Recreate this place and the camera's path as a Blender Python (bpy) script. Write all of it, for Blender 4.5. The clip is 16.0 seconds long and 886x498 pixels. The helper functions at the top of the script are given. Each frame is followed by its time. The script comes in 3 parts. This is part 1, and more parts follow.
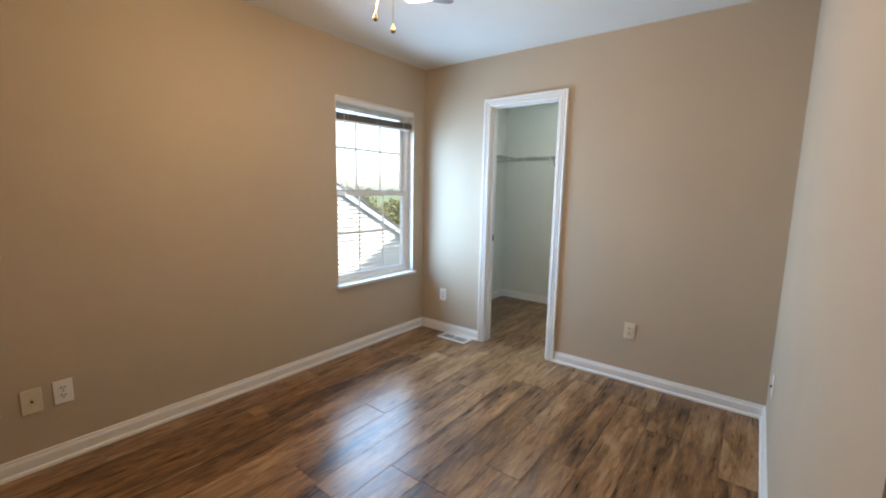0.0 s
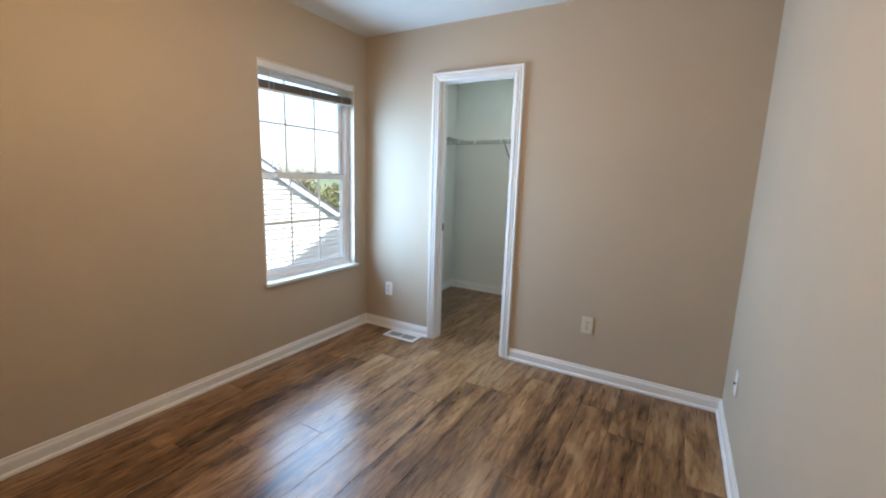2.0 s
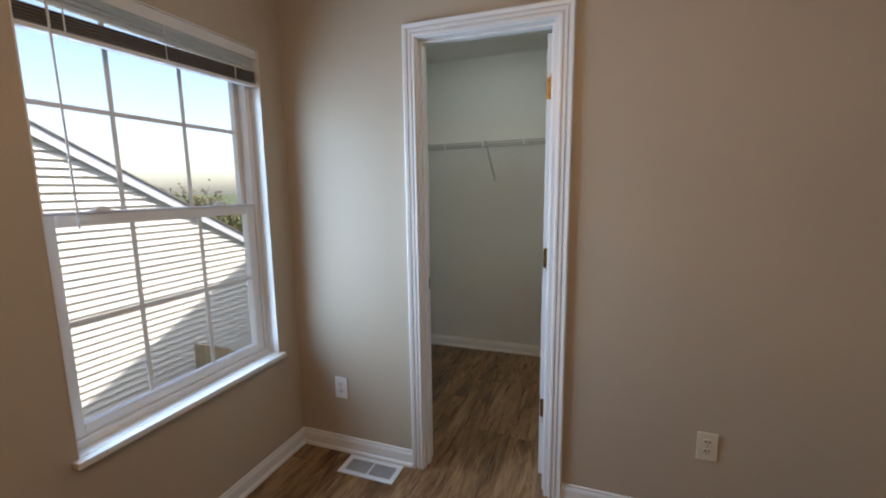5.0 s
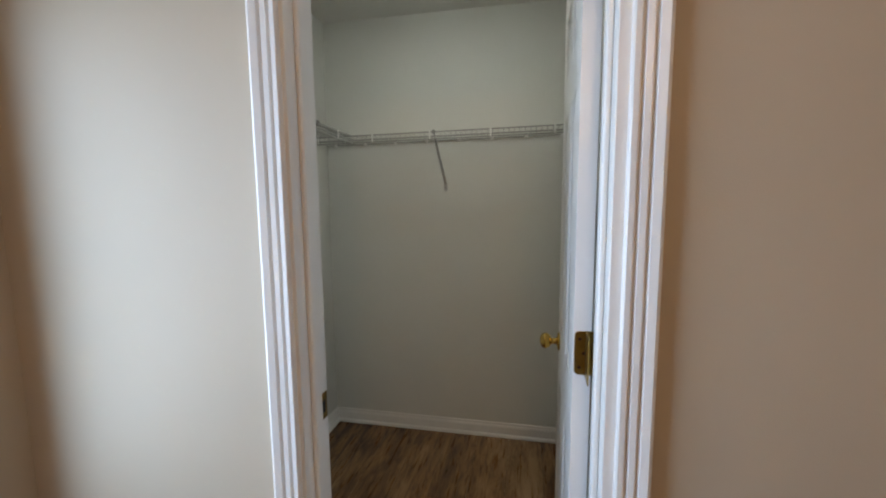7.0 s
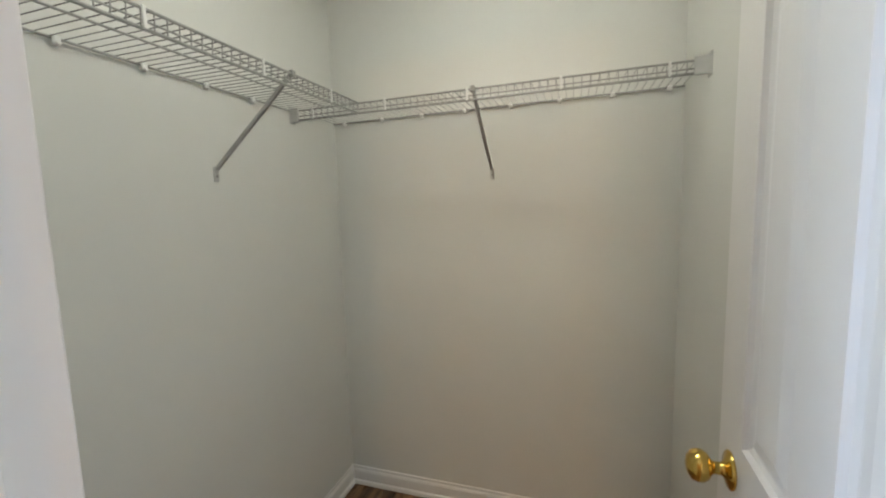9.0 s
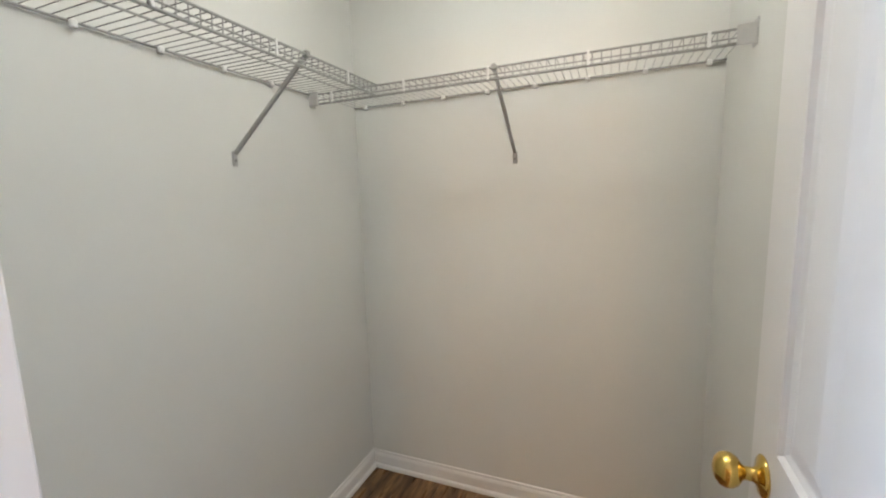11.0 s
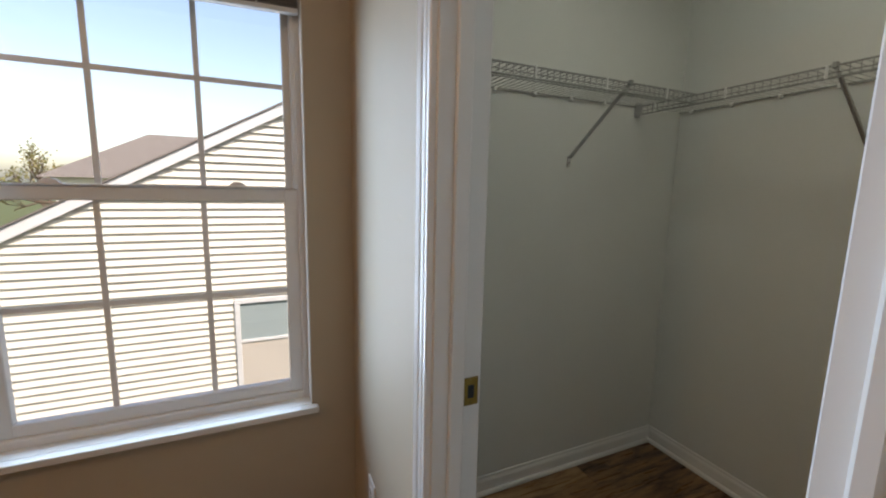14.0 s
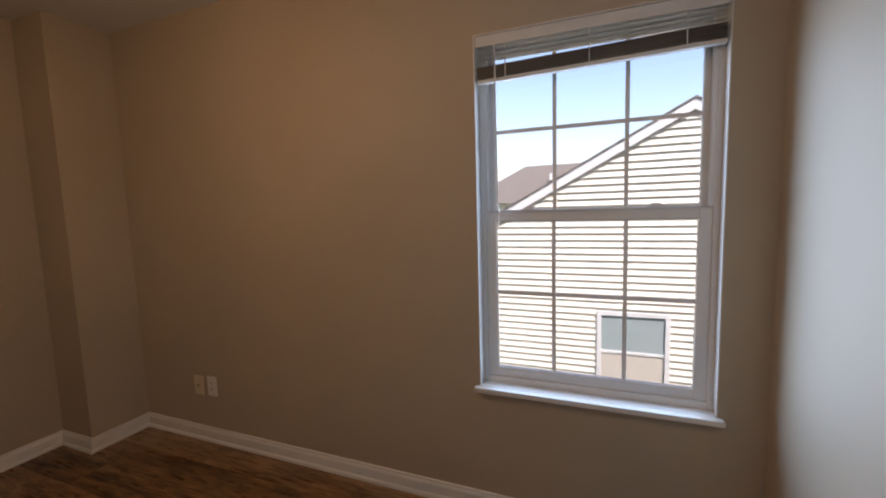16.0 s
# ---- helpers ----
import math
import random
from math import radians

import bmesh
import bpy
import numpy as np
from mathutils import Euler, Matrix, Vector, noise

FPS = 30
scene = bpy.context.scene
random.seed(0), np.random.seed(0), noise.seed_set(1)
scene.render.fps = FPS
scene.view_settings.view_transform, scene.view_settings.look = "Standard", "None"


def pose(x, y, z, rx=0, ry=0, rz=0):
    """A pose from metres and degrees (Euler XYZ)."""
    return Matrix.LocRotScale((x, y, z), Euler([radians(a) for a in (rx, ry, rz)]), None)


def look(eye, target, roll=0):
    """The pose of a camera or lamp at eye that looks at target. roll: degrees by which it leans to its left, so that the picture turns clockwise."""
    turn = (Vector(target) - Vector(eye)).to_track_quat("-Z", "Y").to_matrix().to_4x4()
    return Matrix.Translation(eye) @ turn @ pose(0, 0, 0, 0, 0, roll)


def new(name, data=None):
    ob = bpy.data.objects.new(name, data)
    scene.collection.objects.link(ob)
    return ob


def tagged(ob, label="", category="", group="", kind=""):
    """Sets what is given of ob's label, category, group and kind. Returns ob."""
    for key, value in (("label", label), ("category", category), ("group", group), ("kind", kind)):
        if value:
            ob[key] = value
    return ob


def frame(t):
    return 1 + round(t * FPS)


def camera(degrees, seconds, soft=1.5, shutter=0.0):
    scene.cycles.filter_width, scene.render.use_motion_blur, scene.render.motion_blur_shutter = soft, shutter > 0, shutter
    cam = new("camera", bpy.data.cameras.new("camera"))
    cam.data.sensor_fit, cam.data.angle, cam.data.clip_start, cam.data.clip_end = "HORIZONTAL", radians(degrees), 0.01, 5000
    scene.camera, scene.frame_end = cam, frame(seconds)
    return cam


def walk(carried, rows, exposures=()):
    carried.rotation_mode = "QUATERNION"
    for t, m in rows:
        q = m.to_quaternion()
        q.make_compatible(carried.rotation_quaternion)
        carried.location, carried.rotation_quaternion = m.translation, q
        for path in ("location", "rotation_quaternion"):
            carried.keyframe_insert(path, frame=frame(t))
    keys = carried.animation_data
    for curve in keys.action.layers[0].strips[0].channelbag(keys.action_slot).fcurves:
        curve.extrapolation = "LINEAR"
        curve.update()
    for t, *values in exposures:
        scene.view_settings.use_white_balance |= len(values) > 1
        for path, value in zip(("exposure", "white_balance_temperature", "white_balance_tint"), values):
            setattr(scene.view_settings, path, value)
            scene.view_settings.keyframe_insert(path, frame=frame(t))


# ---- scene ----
cam = camera(94.3, 16.0, soft=2.1)
PATH = [
    (0, (2.582, -3.066, 1.337), (1.379, -1.492, 1.058), 1.1),
    (0.5, (2.535, -3.029, 1.35), (1.464, -1.369, 1.043), 1.0),
    (1, (2.511, -2.969, 1.336), (1.559, -1.241, 1.008), 1.7),
    (1.5, (2.464, -2.893, 1.344), (1.491, -1.173, 1.035), 2.2),
    (2, (2.393, -2.809, 1.328), (1.414, -1.099, 0.987), 1.8),
    (2.5, (2.21, -2.692, 1.353), (1.284, -0.952, 1.014), 0.3),
    (3, (2.035, -2.578, 1.352), (1.204, -0.794, 0.998), -0.0),
    (5.5, (1.323, -1.51, 1.399), (0.78, 0.399, 1.155), -1.4),
    (6, (1.19, -1.252, 1.403), (0.826, 0.703, 1.192), -1.8),
    (6.5, (1.143, -0.97, 1.411), (0.812, 0.989, 1.178), -2.2),
    (7, (1.175, -0.735, 1.387), (0.779, 1.212, 1.162), -0.5),
    (7.5, (1.123, -0.493, 1.369), (0.73, 1.454, 1.133), -1.2),
    (8, (1.065, -0.308, 1.35), (0.67, 1.634, 1.085), -1.5),
    (8.5, (1.044, -0.188, 1.348), (0.529, 1.729, 1.099), -1.6),
    (9, (1.049, -0.078, 1.362), (0.432, 1.812, 1.14), -1.6),
    (11.5, (1.087, -0.033, 1.347), (0.265, 1.765, 1.042), -1.3),
    (12, (1.125, -0.128, 1.349), (0.15, 1.587, 1.019), -1.3),
    (12.5, (1.163, -0.183, 1.351), (-0.107, 1.334, 1.055), -2.6),
    (13, (1.245, -0.206, 1.351), (-0.279, 1.058, 1.069), -2.1),
    (13.5, (1.333, -0.24, 1.348), (-0.357, 0.796, 1.079), -0.9),
    (14, (1.426, -0.314, 1.345), (-0.374, 0.505, 1.05), 1.2),
    (14.5, (1.516, -0.389, 1.361), (-0.403, 0.079, 1.047), 1.8),
    (15, (1.564, -0.441, 1.375), (-0.416, -0.396, 1.093), 0.5),
    (15.5, (1.599, -0.467, 1.37), (-0.352, -0.814, 1.104), -0.7),
    (16, (1.656, -0.536, 1.356), (-0.192, -1.276, 1.153), -1.7),
]
EXPOSURES = [(0, 2.4, 6100, 7), (3, 2.35, 5850, 8), (5.5, 1.4, 6650, 15), (7, 1.65, 6900, 16), (7.5, 1.8, 7500, 17), (8, 1.8, 8300, 18), (8.5, 2.15, 8000, 19), (9, 2.6, 7100, 18),
             (11.5, 3.0, 6900, 23), (12, 2.5, 7100, 18), (12.5, 2.15, 7500, 15), (14, 1.3, 7200, 15), (15, 1.17, 6600, 17), (16, 1.22, 6700, 19)]
walk(cam, [(t, look(eye, target, roll)) for t, eye, target, roll in PATH], EXPOSURES)

# ---- light ----
SUN = Vector((0.60, 0.35, 0.80)).normalized()
world = bpy.data.worlds.new("sky")
scene.world = world
world.use_nodes = True
wn = world.node_tree
sky = wn.nodes.new("ShaderNodeTexSky")
sky.sky_type = "NISHITA"
sky.sun_disc = False
sky.dust_density = 2.0
sky.sun_elevation = math.asin(SUN.z)
sky.sun_rotation = math.atan2(SUN.x, SUN.y)
bg = wn.nodes["Background"]
bg.inputs[1].default_value = 0.13
wn.links.new(sky.outputs[0], bg.inputs[0])

sun = new("sun", bpy.data.lights.new("sun", "SUN"))
sun.data.energy = 2.3
sun.data.angle = radians(0.5)
sun.data.color = (1.0, 0.94, 0.86)
sun.matrix_world = look((0, 0, 20), Vector((0, 0, 20)) - SUN)

FAN_X, FAN_Y = 1.36, -1.82


def bulb(x, y, z, watts):
    ob = new("bulb_light", bpy.data.lights.new("bulb_light", "POINT"))
    ob.data.energy = watts
    ob.data.shadow_soft_size = 0.04
    ob.data.color = (1.0, 0.60, 0.29)
    ob.location = (x, y, z)


for k in range(3):
    a = radians(80 + 120 * k)
    bulb(FAN_X + 0.175 * math.cos(a), FAN_Y + 0.175 * math.sin(a), 2.10, 2.0)


# sky and bright-siding light that enters by the window opening
window_light = new("window_light", bpy.data.lights.new("window_light", "AREA"))
window_light.data.shape = "RECTANGLE"
window_light.data.size, window_light.data.size_y = 0.80, 1.22
window_light.data.energy = 7.0
window_light.data.spread = radians(150)
window_light.data.color = (0.48, 0.71, 1.0)
window_light.matrix_world = look((-0.052, -0.602, 1.225), (1.0, -0.602, 1.225))


# ---- materials ----
def mat(name, rough=0.5, metal=0.0):
    m = bpy.data.materials.new(name)
    m.use_nodes = True
    nt = m.node_tree
    b = nt.nodes["Principled BSDF"]
    b.inputs["Roughness"].default_value = rough
    b.inputs["Metallic"].default_value = metal
    return m, nt, b


def link(nt, a, b):
    nt.links.new(a, b)


def noise_node(nt, vec, scale, detail=4, rough=0.55):
    n = nt.nodes.new("ShaderNodeTexNoise")
    n.inputs["Scale"].default_value = scale
    n.inputs["Detail"].default_value = detail
    n.inputs["Roughness"].default_value = rough
    if vec is not None:
        link(nt, vec, n.inputs["Vector"])
    return n


def ramp(nt, fac, stops):
    r = nt.nodes.new("ShaderNodeValToRGB")
    el = r.color_ramp.elements
    while len(el) < len(stops):
        el.new(0.5)
    for e, (p, c) in zip(el, stops):
        e.position = p
        e.color = (*c, 1)
    link(nt, fac, r.inputs[0])
    return r


def bump(nt, b, height, strength, dist=0.01):
    n = nt.nodes.new("ShaderNodeBump")
    n.inputs["Strength"].default_value = strength
    n.inputs["Distance"].default_value = dist
    link(nt, height, n.inputs["Height"])
    link(nt, n.outputs[0], b.inputs["Normal"])


def coords(nt, which="Object", scale=(1, 1, 1)):
    c = nt.nodes.new("ShaderNodeTexCoord")
    mp = nt.nodes.new("ShaderNodeMapping")
    mp.inputs["Scale"].default_value = scale
    link(nt, c.outputs[which], mp.inputs["Vector"])
    return mp.outputs[0]


def speckled(name, c1, c2, rough=0.5, metal=0.0, scale=3.0, fine=120.0, relief=0.1, dist=0.002):
    """Paint, plastic, metal: two close tones in patches, fine relief, uneven gloss."""
    m, nt, b = mat(name, rough, metal)
    v = coords(nt)
    n = noise_node(nt, v, scale)
    r = ramp(nt, n.outputs[0], [(0.3, c1), (0.7, c2)])
    link(nt, r.outputs[0], b.inputs["Base Color"])
    f = noise_node(nt, v, fine, 3)
    bump(nt, b, f.outputs[0], relief, dist)
    rr = nt.nodes.new("ShaderNodeMapRange")
    rr.inputs["To Min"].default_value = max(0.03, rough - 0.07)
    rr.inputs["To Max"].default_value = min(1, rough + 0.07)
    link(nt, n.outputs[0], rr.inputs["Value"])
    link(nt, rr.outputs[0], b.inputs["Roughness"])
    return m


def scaled(c, k):
    return tuple(v * k for v in c)


WALL = (0.485, 0.408, 0.304)
M_WALL = speckled("wall_paint", WALL, scaled(WALL, 0.95), 0.62, 0, 1.3, 260, 0.12, 0.002)
CLOSET = (0.698, 0.700, 0.656)
M_CLOSET = speckled("closet_paint", CLOSET, scaled(CLOSET, 0.95), 0.65, 0, 1.3, 240, 0.15, 0.002)
M_CEIL = speckled("ceiling_paint", (0.74, 0.73, 0.69), (0.70, 0.69, 0.65), 0.8, 0, 2, 180, 0.35, 0.003)
M_TRIM = speckled("trim_paint", (0.80, 0.79, 0.76), (0.75, 0.74, 0.71), 0.32, 0, 2.5, 60, 0.06, 0.002)
M_DOOR = speckled("door_paint", (0.80, 0.79, 0.77), (0.76, 0.75, 0.73), 0.35, 0, 4, 90, 0.08, 0.002)
M_VINYL = speckled("white_vinyl", (0.80, 0.80, 0.79), (0.76, 0.76, 0.75), 0.35, 0, 5, 80, 0.03, 0.001)
M_BLIND = speckled("blind_vinyl", (0.74, 0.74, 0.72), (0.68, 0.68, 0.66), 0.4, 0, 8, 90, 0.05, 0.001)
M_SLAT = speckled("taupe_slat", (0.21, 0.185, 0.165), (0.16, 0.14, 0.125), 0.5, 0, 8, 90, 0.05, 0.001)
M_PLATE = speckled("white_plastic", (0.82, 0.81, 0.78), (0.78, 0.77, 0.74), 0.3, 0, 20, 200, 0.03, 0.001)
M_IVORY = speckled("ivory_plastic", (0.70, 0.63, 0.48), (0.65, 0.58, 0.44), 0.32, 0, 20, 200, 0.03, 0.001)
M_SLOT = speckled("slot_dark", (0.03, 0.028, 0.025), (0.02, 0.02, 0.02), 0.6, 0, 30, 200, 0.02, 0.001)
M_BRASS = speckled("polished_brass", (0.72, 0.50, 0.14), (0.62, 0.42, 0.11), 0.16, 1, 25, 160, 0.03, 0.001)
M_BRASS_OLD = speckled("aged_brass", (0.36, 0.23, 0.06), (0.25, 0.16, 0.04), 0.34, 1, 40, 160, 0.08, 0.001)
# white shelf wire; its silhouette shade against the wall is put into this grey
M_SHADED_WIRE = speckled("shaded_white_wire", (0.34, 0.34, 0.32), (0.28, 0.28, 0.26), 0.38, 0, 20, 200, 0.04, 0.001)
M_CLIP = speckled("clip_plastic", (0.78, 0.78, 0.75), (0.73, 0.73, 0.70), 0.4, 0, 20, 200, 0.04, 0.001)
M_STRUT = speckled("coated_strut", (0.52, 0.52, 0.50), (0.46, 0.46, 0.44), 0.35, 0, 20, 200, 0.04, 0.001)
M_STEEL = speckled("grey_steel", (0.35, 0.34, 0.32), (0.28, 0.27, 0.26), 0.4, 1, 30, 150, 0.05, 0.001)
M_FILTER = speckled("register_mesh", (0.42, 0.40, 0.37), (0.34, 0.33, 0.31), 0.6, 0, 30, 300, 0.2, 0.001)
M_BRONZE = speckled("dark_bronze", (0.10, 0.06, 0.035), (0.07, 0.04, 0.025), 0.35, 0.8, 15, 120, 0.05, 0.001)
M_BLADE = speckled("blade_wood", (0.10, 0.055, 0.03), (0.06, 0.032, 0.018), 0.4, 0, 12, 120, 0.1, 0.001)
M_LIT = bpy.data.materials.new("lit_diffuser")
M_LIT.use_nodes = True
lit = M_LIT.node_tree.nodes["Principled BSDF"]
lit.inputs["Base Color"].default_value = (0.84, 0.84, 0.82, 1)
lit.inputs["Emission Color"].default_value = (0.90, 1.0, 0.95, 1)
lit.inputs["Emission Strength"].default_value = 4.0
M_SUBFLOOR = speckled("subfloor", (0.10, 0.075, 0.055), (0.07, 0.05, 0.04), 0.8, 0, 4, 60, 0.2, 0.003)
M_SIDING = speckled("vinyl_siding", (0.68, 0.655, 0.58), (0.63, 0.60, 0.53), 0.5, 0, 1.2, 40, 0.1, 0.002)
M_FASCIA = speckled("white_fascia", (0.62, 0.63, 0.64), (0.58, 0.59, 0.60), 0.5, 0, 2, 40, 0.05, 0.002)
M_SHINGLE = speckled("roof_shingle", (0.19, 0.17, 0.155), (0.12, 0.105, 0.095), 0.9, 0, 6, 30, 0.5, 0.01)
M_HOUSE_GLASS = speckled("far_window_glass", (0.30, 0.36, 0.37), (0.27, 0.33, 0.34), 0.25, 0, 1, 10, 0.02, 0.001)
M_SHADE_CLOTH = speckled("window_shade", (0.50, 0.47, 0.42), (0.46, 0.43, 0.39), 0.8, 0, 2, 60, 0.1, 0.002)
M_FENCE = speckled("fence_wood", (0.42, 0.31, 0.18), (0.30, 0.22, 0.13), 0.8, 0, 5, 60, 0.3, 0.004)
M_GRASS = speckled("grass", (0.10, 0.12, 0.04), (0.06, 0.08, 0.025), 0.95, 0, 1.5, 40, 0.6, 0.03)
M_BARK = speckled("bark", (0.14, 0.10, 0.07), (0.08, 0.06, 0.045), 0.9, 0, 6, 40, 0.6, 0.02)
M_LEAF = speckled("leaves", (0.12, 0.13, 0.04), (0.20, 0.16, 0.05), 0.6, 0, 0.8, 12, 0.1, 0.01)

# glass
M_GLASS, nt, b = mat("window_glass", 0.02)
nt.nodes.remove(b)
tr = nt.nodes.new("ShaderNodeBsdfTransparent")
gl = nt.nodes.new("ShaderNodeBsdfGlossy")
gl.inputs["Roughness"].default_value = 0.02
lw = nt.nodes.new("ShaderNodeLayerWeight")
pw_ = nt.nodes.new("ShaderNodeMath")
pw_.operation = "POWER"
pw_.inputs[1].default_value = 4.0
link(nt, lw.outputs["Facing"], pw_.inputs[0])
fr = nt.nodes.new("ShaderNodeMath")
fr.operation = "MULTIPLY_ADD"
fr.inputs[1].default_value = 0.5
fr.inputs[2].default_value = 0.02
link(nt, pw_.outputs[0], fr.inputs[0])
mx = nt.nodes.new("ShaderNodeMixShader")
link(nt, fr.outputs[0], mx.inputs[0])
link(nt, tr.outputs[0], mx.inputs[1])
link(nt, gl.outputs[0], mx.inputs[2])
link(nt, mx.outputs[0], nt.nodes["Material Output"].inputs["Surface"])

# lit frosted lamp glass
M_LAMP, nt, b = mat("lit_frosted_glass", 0.4)
b.inputs["Base Color"].default_value = (0.9, 0.86, 0.78, 1)
b.inputs["Emission Color"].default_value = (1.0, 0.78, 0.5, 1)
b.inputs["Emission Strength"].default_value = 2.5

# laminate plank: grey-brown streaks along the board, its own tone for each board
M_PLANK, nt, b = mat("laminate_plank", 0.3)
oi = nt.nodes.new("ShaderNodeObjectInfo")
tc = nt.nodes.new("ShaderNodeTexCoord")
sh = nt.nodes.new("ShaderNodeVectorMath")
sh.operation = "MULTIPLY_ADD"
comb = nt.nodes.new("ShaderNodeCombineXYZ")
for i in range(3):
    link(nt, oi.outputs["Random"], comb.inputs[i])
link(nt, comb.outputs[0], sh.inputs[0])
sh.inputs[1].default_value = (37.0, 53.0, 19.0)
link(nt, tc.outputs["Object"], sh.inputs[2])


def stretched(scale):
    mp = nt.nodes.new("ShaderNodeMapping")
    mp.inputs["Scale"].default_value = scale
    link(nt, sh.outputs[0], mp.inputs["Vector"])
    return mp.outputs[0]


big = noise_node(nt, stretched((11, 2.0, 1)), 1.0, 5, 0.6)
big.inputs["Distortion"].default_value = 0.6
fine = noise_node(nt, stretched((70, 5, 1)), 1.0, 4, 0.6)
blot = noise_node(nt, stretched((5, 2.2, 1)), 1.0, 3, 0.5)
knot = noise_node(nt, stretched((30, 5.5, 1)), 1.0, 4, 0.6)
knot.inputs["Distortion"].default_value = 1.2
mix0 = nt.nodes.new("ShaderNodeMix")
mix0.inputs[0].default_value = 0.42
link(nt, big.outputs[0], mix0.inputs[2])
link(nt, knot.outputs[0], mix0.inputs[3])
mix1 = nt.nodes.new("ShaderNodeMix")
mix1.inputs[0].default_value = 0.15
link(nt, mix0.outputs[0], mix1.inputs[2])
link(nt, fine.outputs[0], mix1.inputs[3])
tone = nt.nodes.new("ShaderNodeMath")
tone.operation = "MULTIPLY_ADD"
link(nt, oi.outputs["Random"], tone.inputs[0])
tone.inputs[1].default_value = 0.10
tone.inputs[2].default_value = -0.05
add = nt.nodes.new("ShaderNodeMath")
add.operation = "ADD"
link(nt, mix1.outputs[0], add.inputs[0])
link(nt, tone.outputs[0], add.inputs[1])
cr = ramp(nt, add.outputs[0], [(0.36, (0.050, 0.023, 0.009)), (0.44, (0.155, 0.080, 0.034)),
                               (0.51, (0.265, 0.142, 0.060)), (0.61, (0.43, 0.272, 0.140))])
cr2 = ramp(nt, blot.outputs[0], [(0.35, (0.72, 0.70, 0.68)), (0.65, (1.0, 1.0, 1.0))])
mul = nt.nodes.new("ShaderNodeMix")
mul.data_type = "RGBA"
mul.blend_type = "MULTIPLY"
mul.inputs[0].default_value = 0.8
link(nt, cr.outputs[0], mul.inputs[6])
link(nt, cr2.outputs[0], mul.inputs[7])
link(nt, mul.outputs[2], b.inputs["Base Color"])
mr = nt.nodes.new("ShaderNodeMapRange")
mr.inputs["To Min"].default_value = 0.22
mr.inputs["To Max"].default_value = 0.36
link(nt, fine.outputs[0], mr.inputs["Value"])
link(nt, mr.outputs[0], b.inputs["Roughness"])
bump(nt, b, fine.outputs[0], 0.12, 0.002)


# ---- mesh helpers ----
def box(bm, lo, hi, bevel=0.0, segs=1):
    lo, hi = Vector(lo), Vector(hi)
    r = bmesh.ops.create_cube(bm, size=1.0, matrix=Matrix.Translation((lo + hi) / 2) @ Matrix.Diagonal((*(hi - lo), 1)))
    if bevel:
        es = {e for v in r["verts"] for e in v.link_edges}
        bmesh.ops.bevel(bm, geom=list(es), offset=bevel, segments=segs, affect="EDGES", profile=0.6)


def rod(bm, a, b, r, n=8):
    a, b = Vector(a), Vector(b)
    d = b - a
    m = Matrix.Translation((a + b) / 2) @ d.to_track_quat("Z", "Y").to_matrix().to_4x4()
    bmesh.ops.create_cone(bm, cap_ends=True, segments=n, radius1=r, radius2=r, depth=d.length, matrix=m)


def lathe(bm, profile, m=Matrix(), n=24):
    """Rings of (radius, height) about z, turned into place by m."""
    rings = []
    for r, z in profile:
        rings.append([bm.verts.new(m @ Vector((r * math.cos(2 * math.pi * k / n), r * math.sin(2 * math.pi * k / n), z))) for k in range(n)])
    for p, q in zip(rings, rings[1:]):
        for k in range(n):
            bm.faces.new((p[k], p[(k + 1) % n], q[(k + 1) % n], q[k]))
    bm.faces.new(rings[0][::-1])
    bm.faces.new(rings[-1])


def prism(bm, pts, axis, lo, hi):
    """An outline in the other two axes, drawn out along one axis."""
    def at(p, h):
        c = list(p)
        c.insert("xyz".index(axis), h)
        return bm.verts.new(c)
    a, b = [at(p, lo) for p in pts], [at(p, hi) for p in pts]
    n = len(pts)
    for k in range(n):
        bm.faces.new((a[k], a[(k + 1) % n], b[(k + 1) % n], b[k]))
    bm.faces.new(a[::-1])
    bm.faces.new(b)


def finish(bm, name, material, smooth=False):
    bmesh.ops.recalc_face_normals(bm, faces=bm.faces)
    me = bpy.data.meshes.new(name)
    bm.to_mesh(me)
    bm.free()
    me.materials.append(material)
    if smooth:
        for p in me.polygons:
            p.use_smooth = True
    return me


def part(name, bm, material, parent, label="", smooth=False):
    ob = new(name, finish(bm, name, material, smooth))
    ob.parent = parent
    if parent is not None:
        ob.matrix_parent_inverse = parent.matrix_basis.inverted()
    if label:
        ob["label"] = label
    return ob


def thing(name, at, label, category, group="", kind=""):
    ob = new(name)
    ob.empty_display_size = 0.05
    ob.matrix_basis = Matrix.Translation(at)
    return tagged(ob, label, category, group, kind)


def boxes(name, material, *lohis, parent=None, bevel=0.0, label=""):
    bm = bmesh.new()
    for lo, hi in lohis:
        box(bm, lo, hi, bevel)
    return part(name, bm, material, parent, label)


def structure(name, material, label, category, *lohis, bevel=0.0):
    return tagged(boxes(name, material, *lohis, bevel=bevel), label, category, kind="structure")


# ---- plan, metres ----
W = 2.73          # room width
CEIL = 2.44
Y1, Y2 = -3.295, -3.58   # boxed-out corner and back wall
NY = -0.012       # room face of the closet wall
TH = 0.09         # wall between room and closet
CB, CR = 1.595, 1.405    # closet back and side wall
EXT = 0.17
WY0, WY1, WZ0, WZ1 = -1.042, -0.163, 0.575, 2.035   # window opening
DX0, DX1, DZ = 0.734, 1.312, 2.038                   # closet doorway between jambs
END = -2.40       # outer corner of the side wall
EX = 3.75         # entry nook

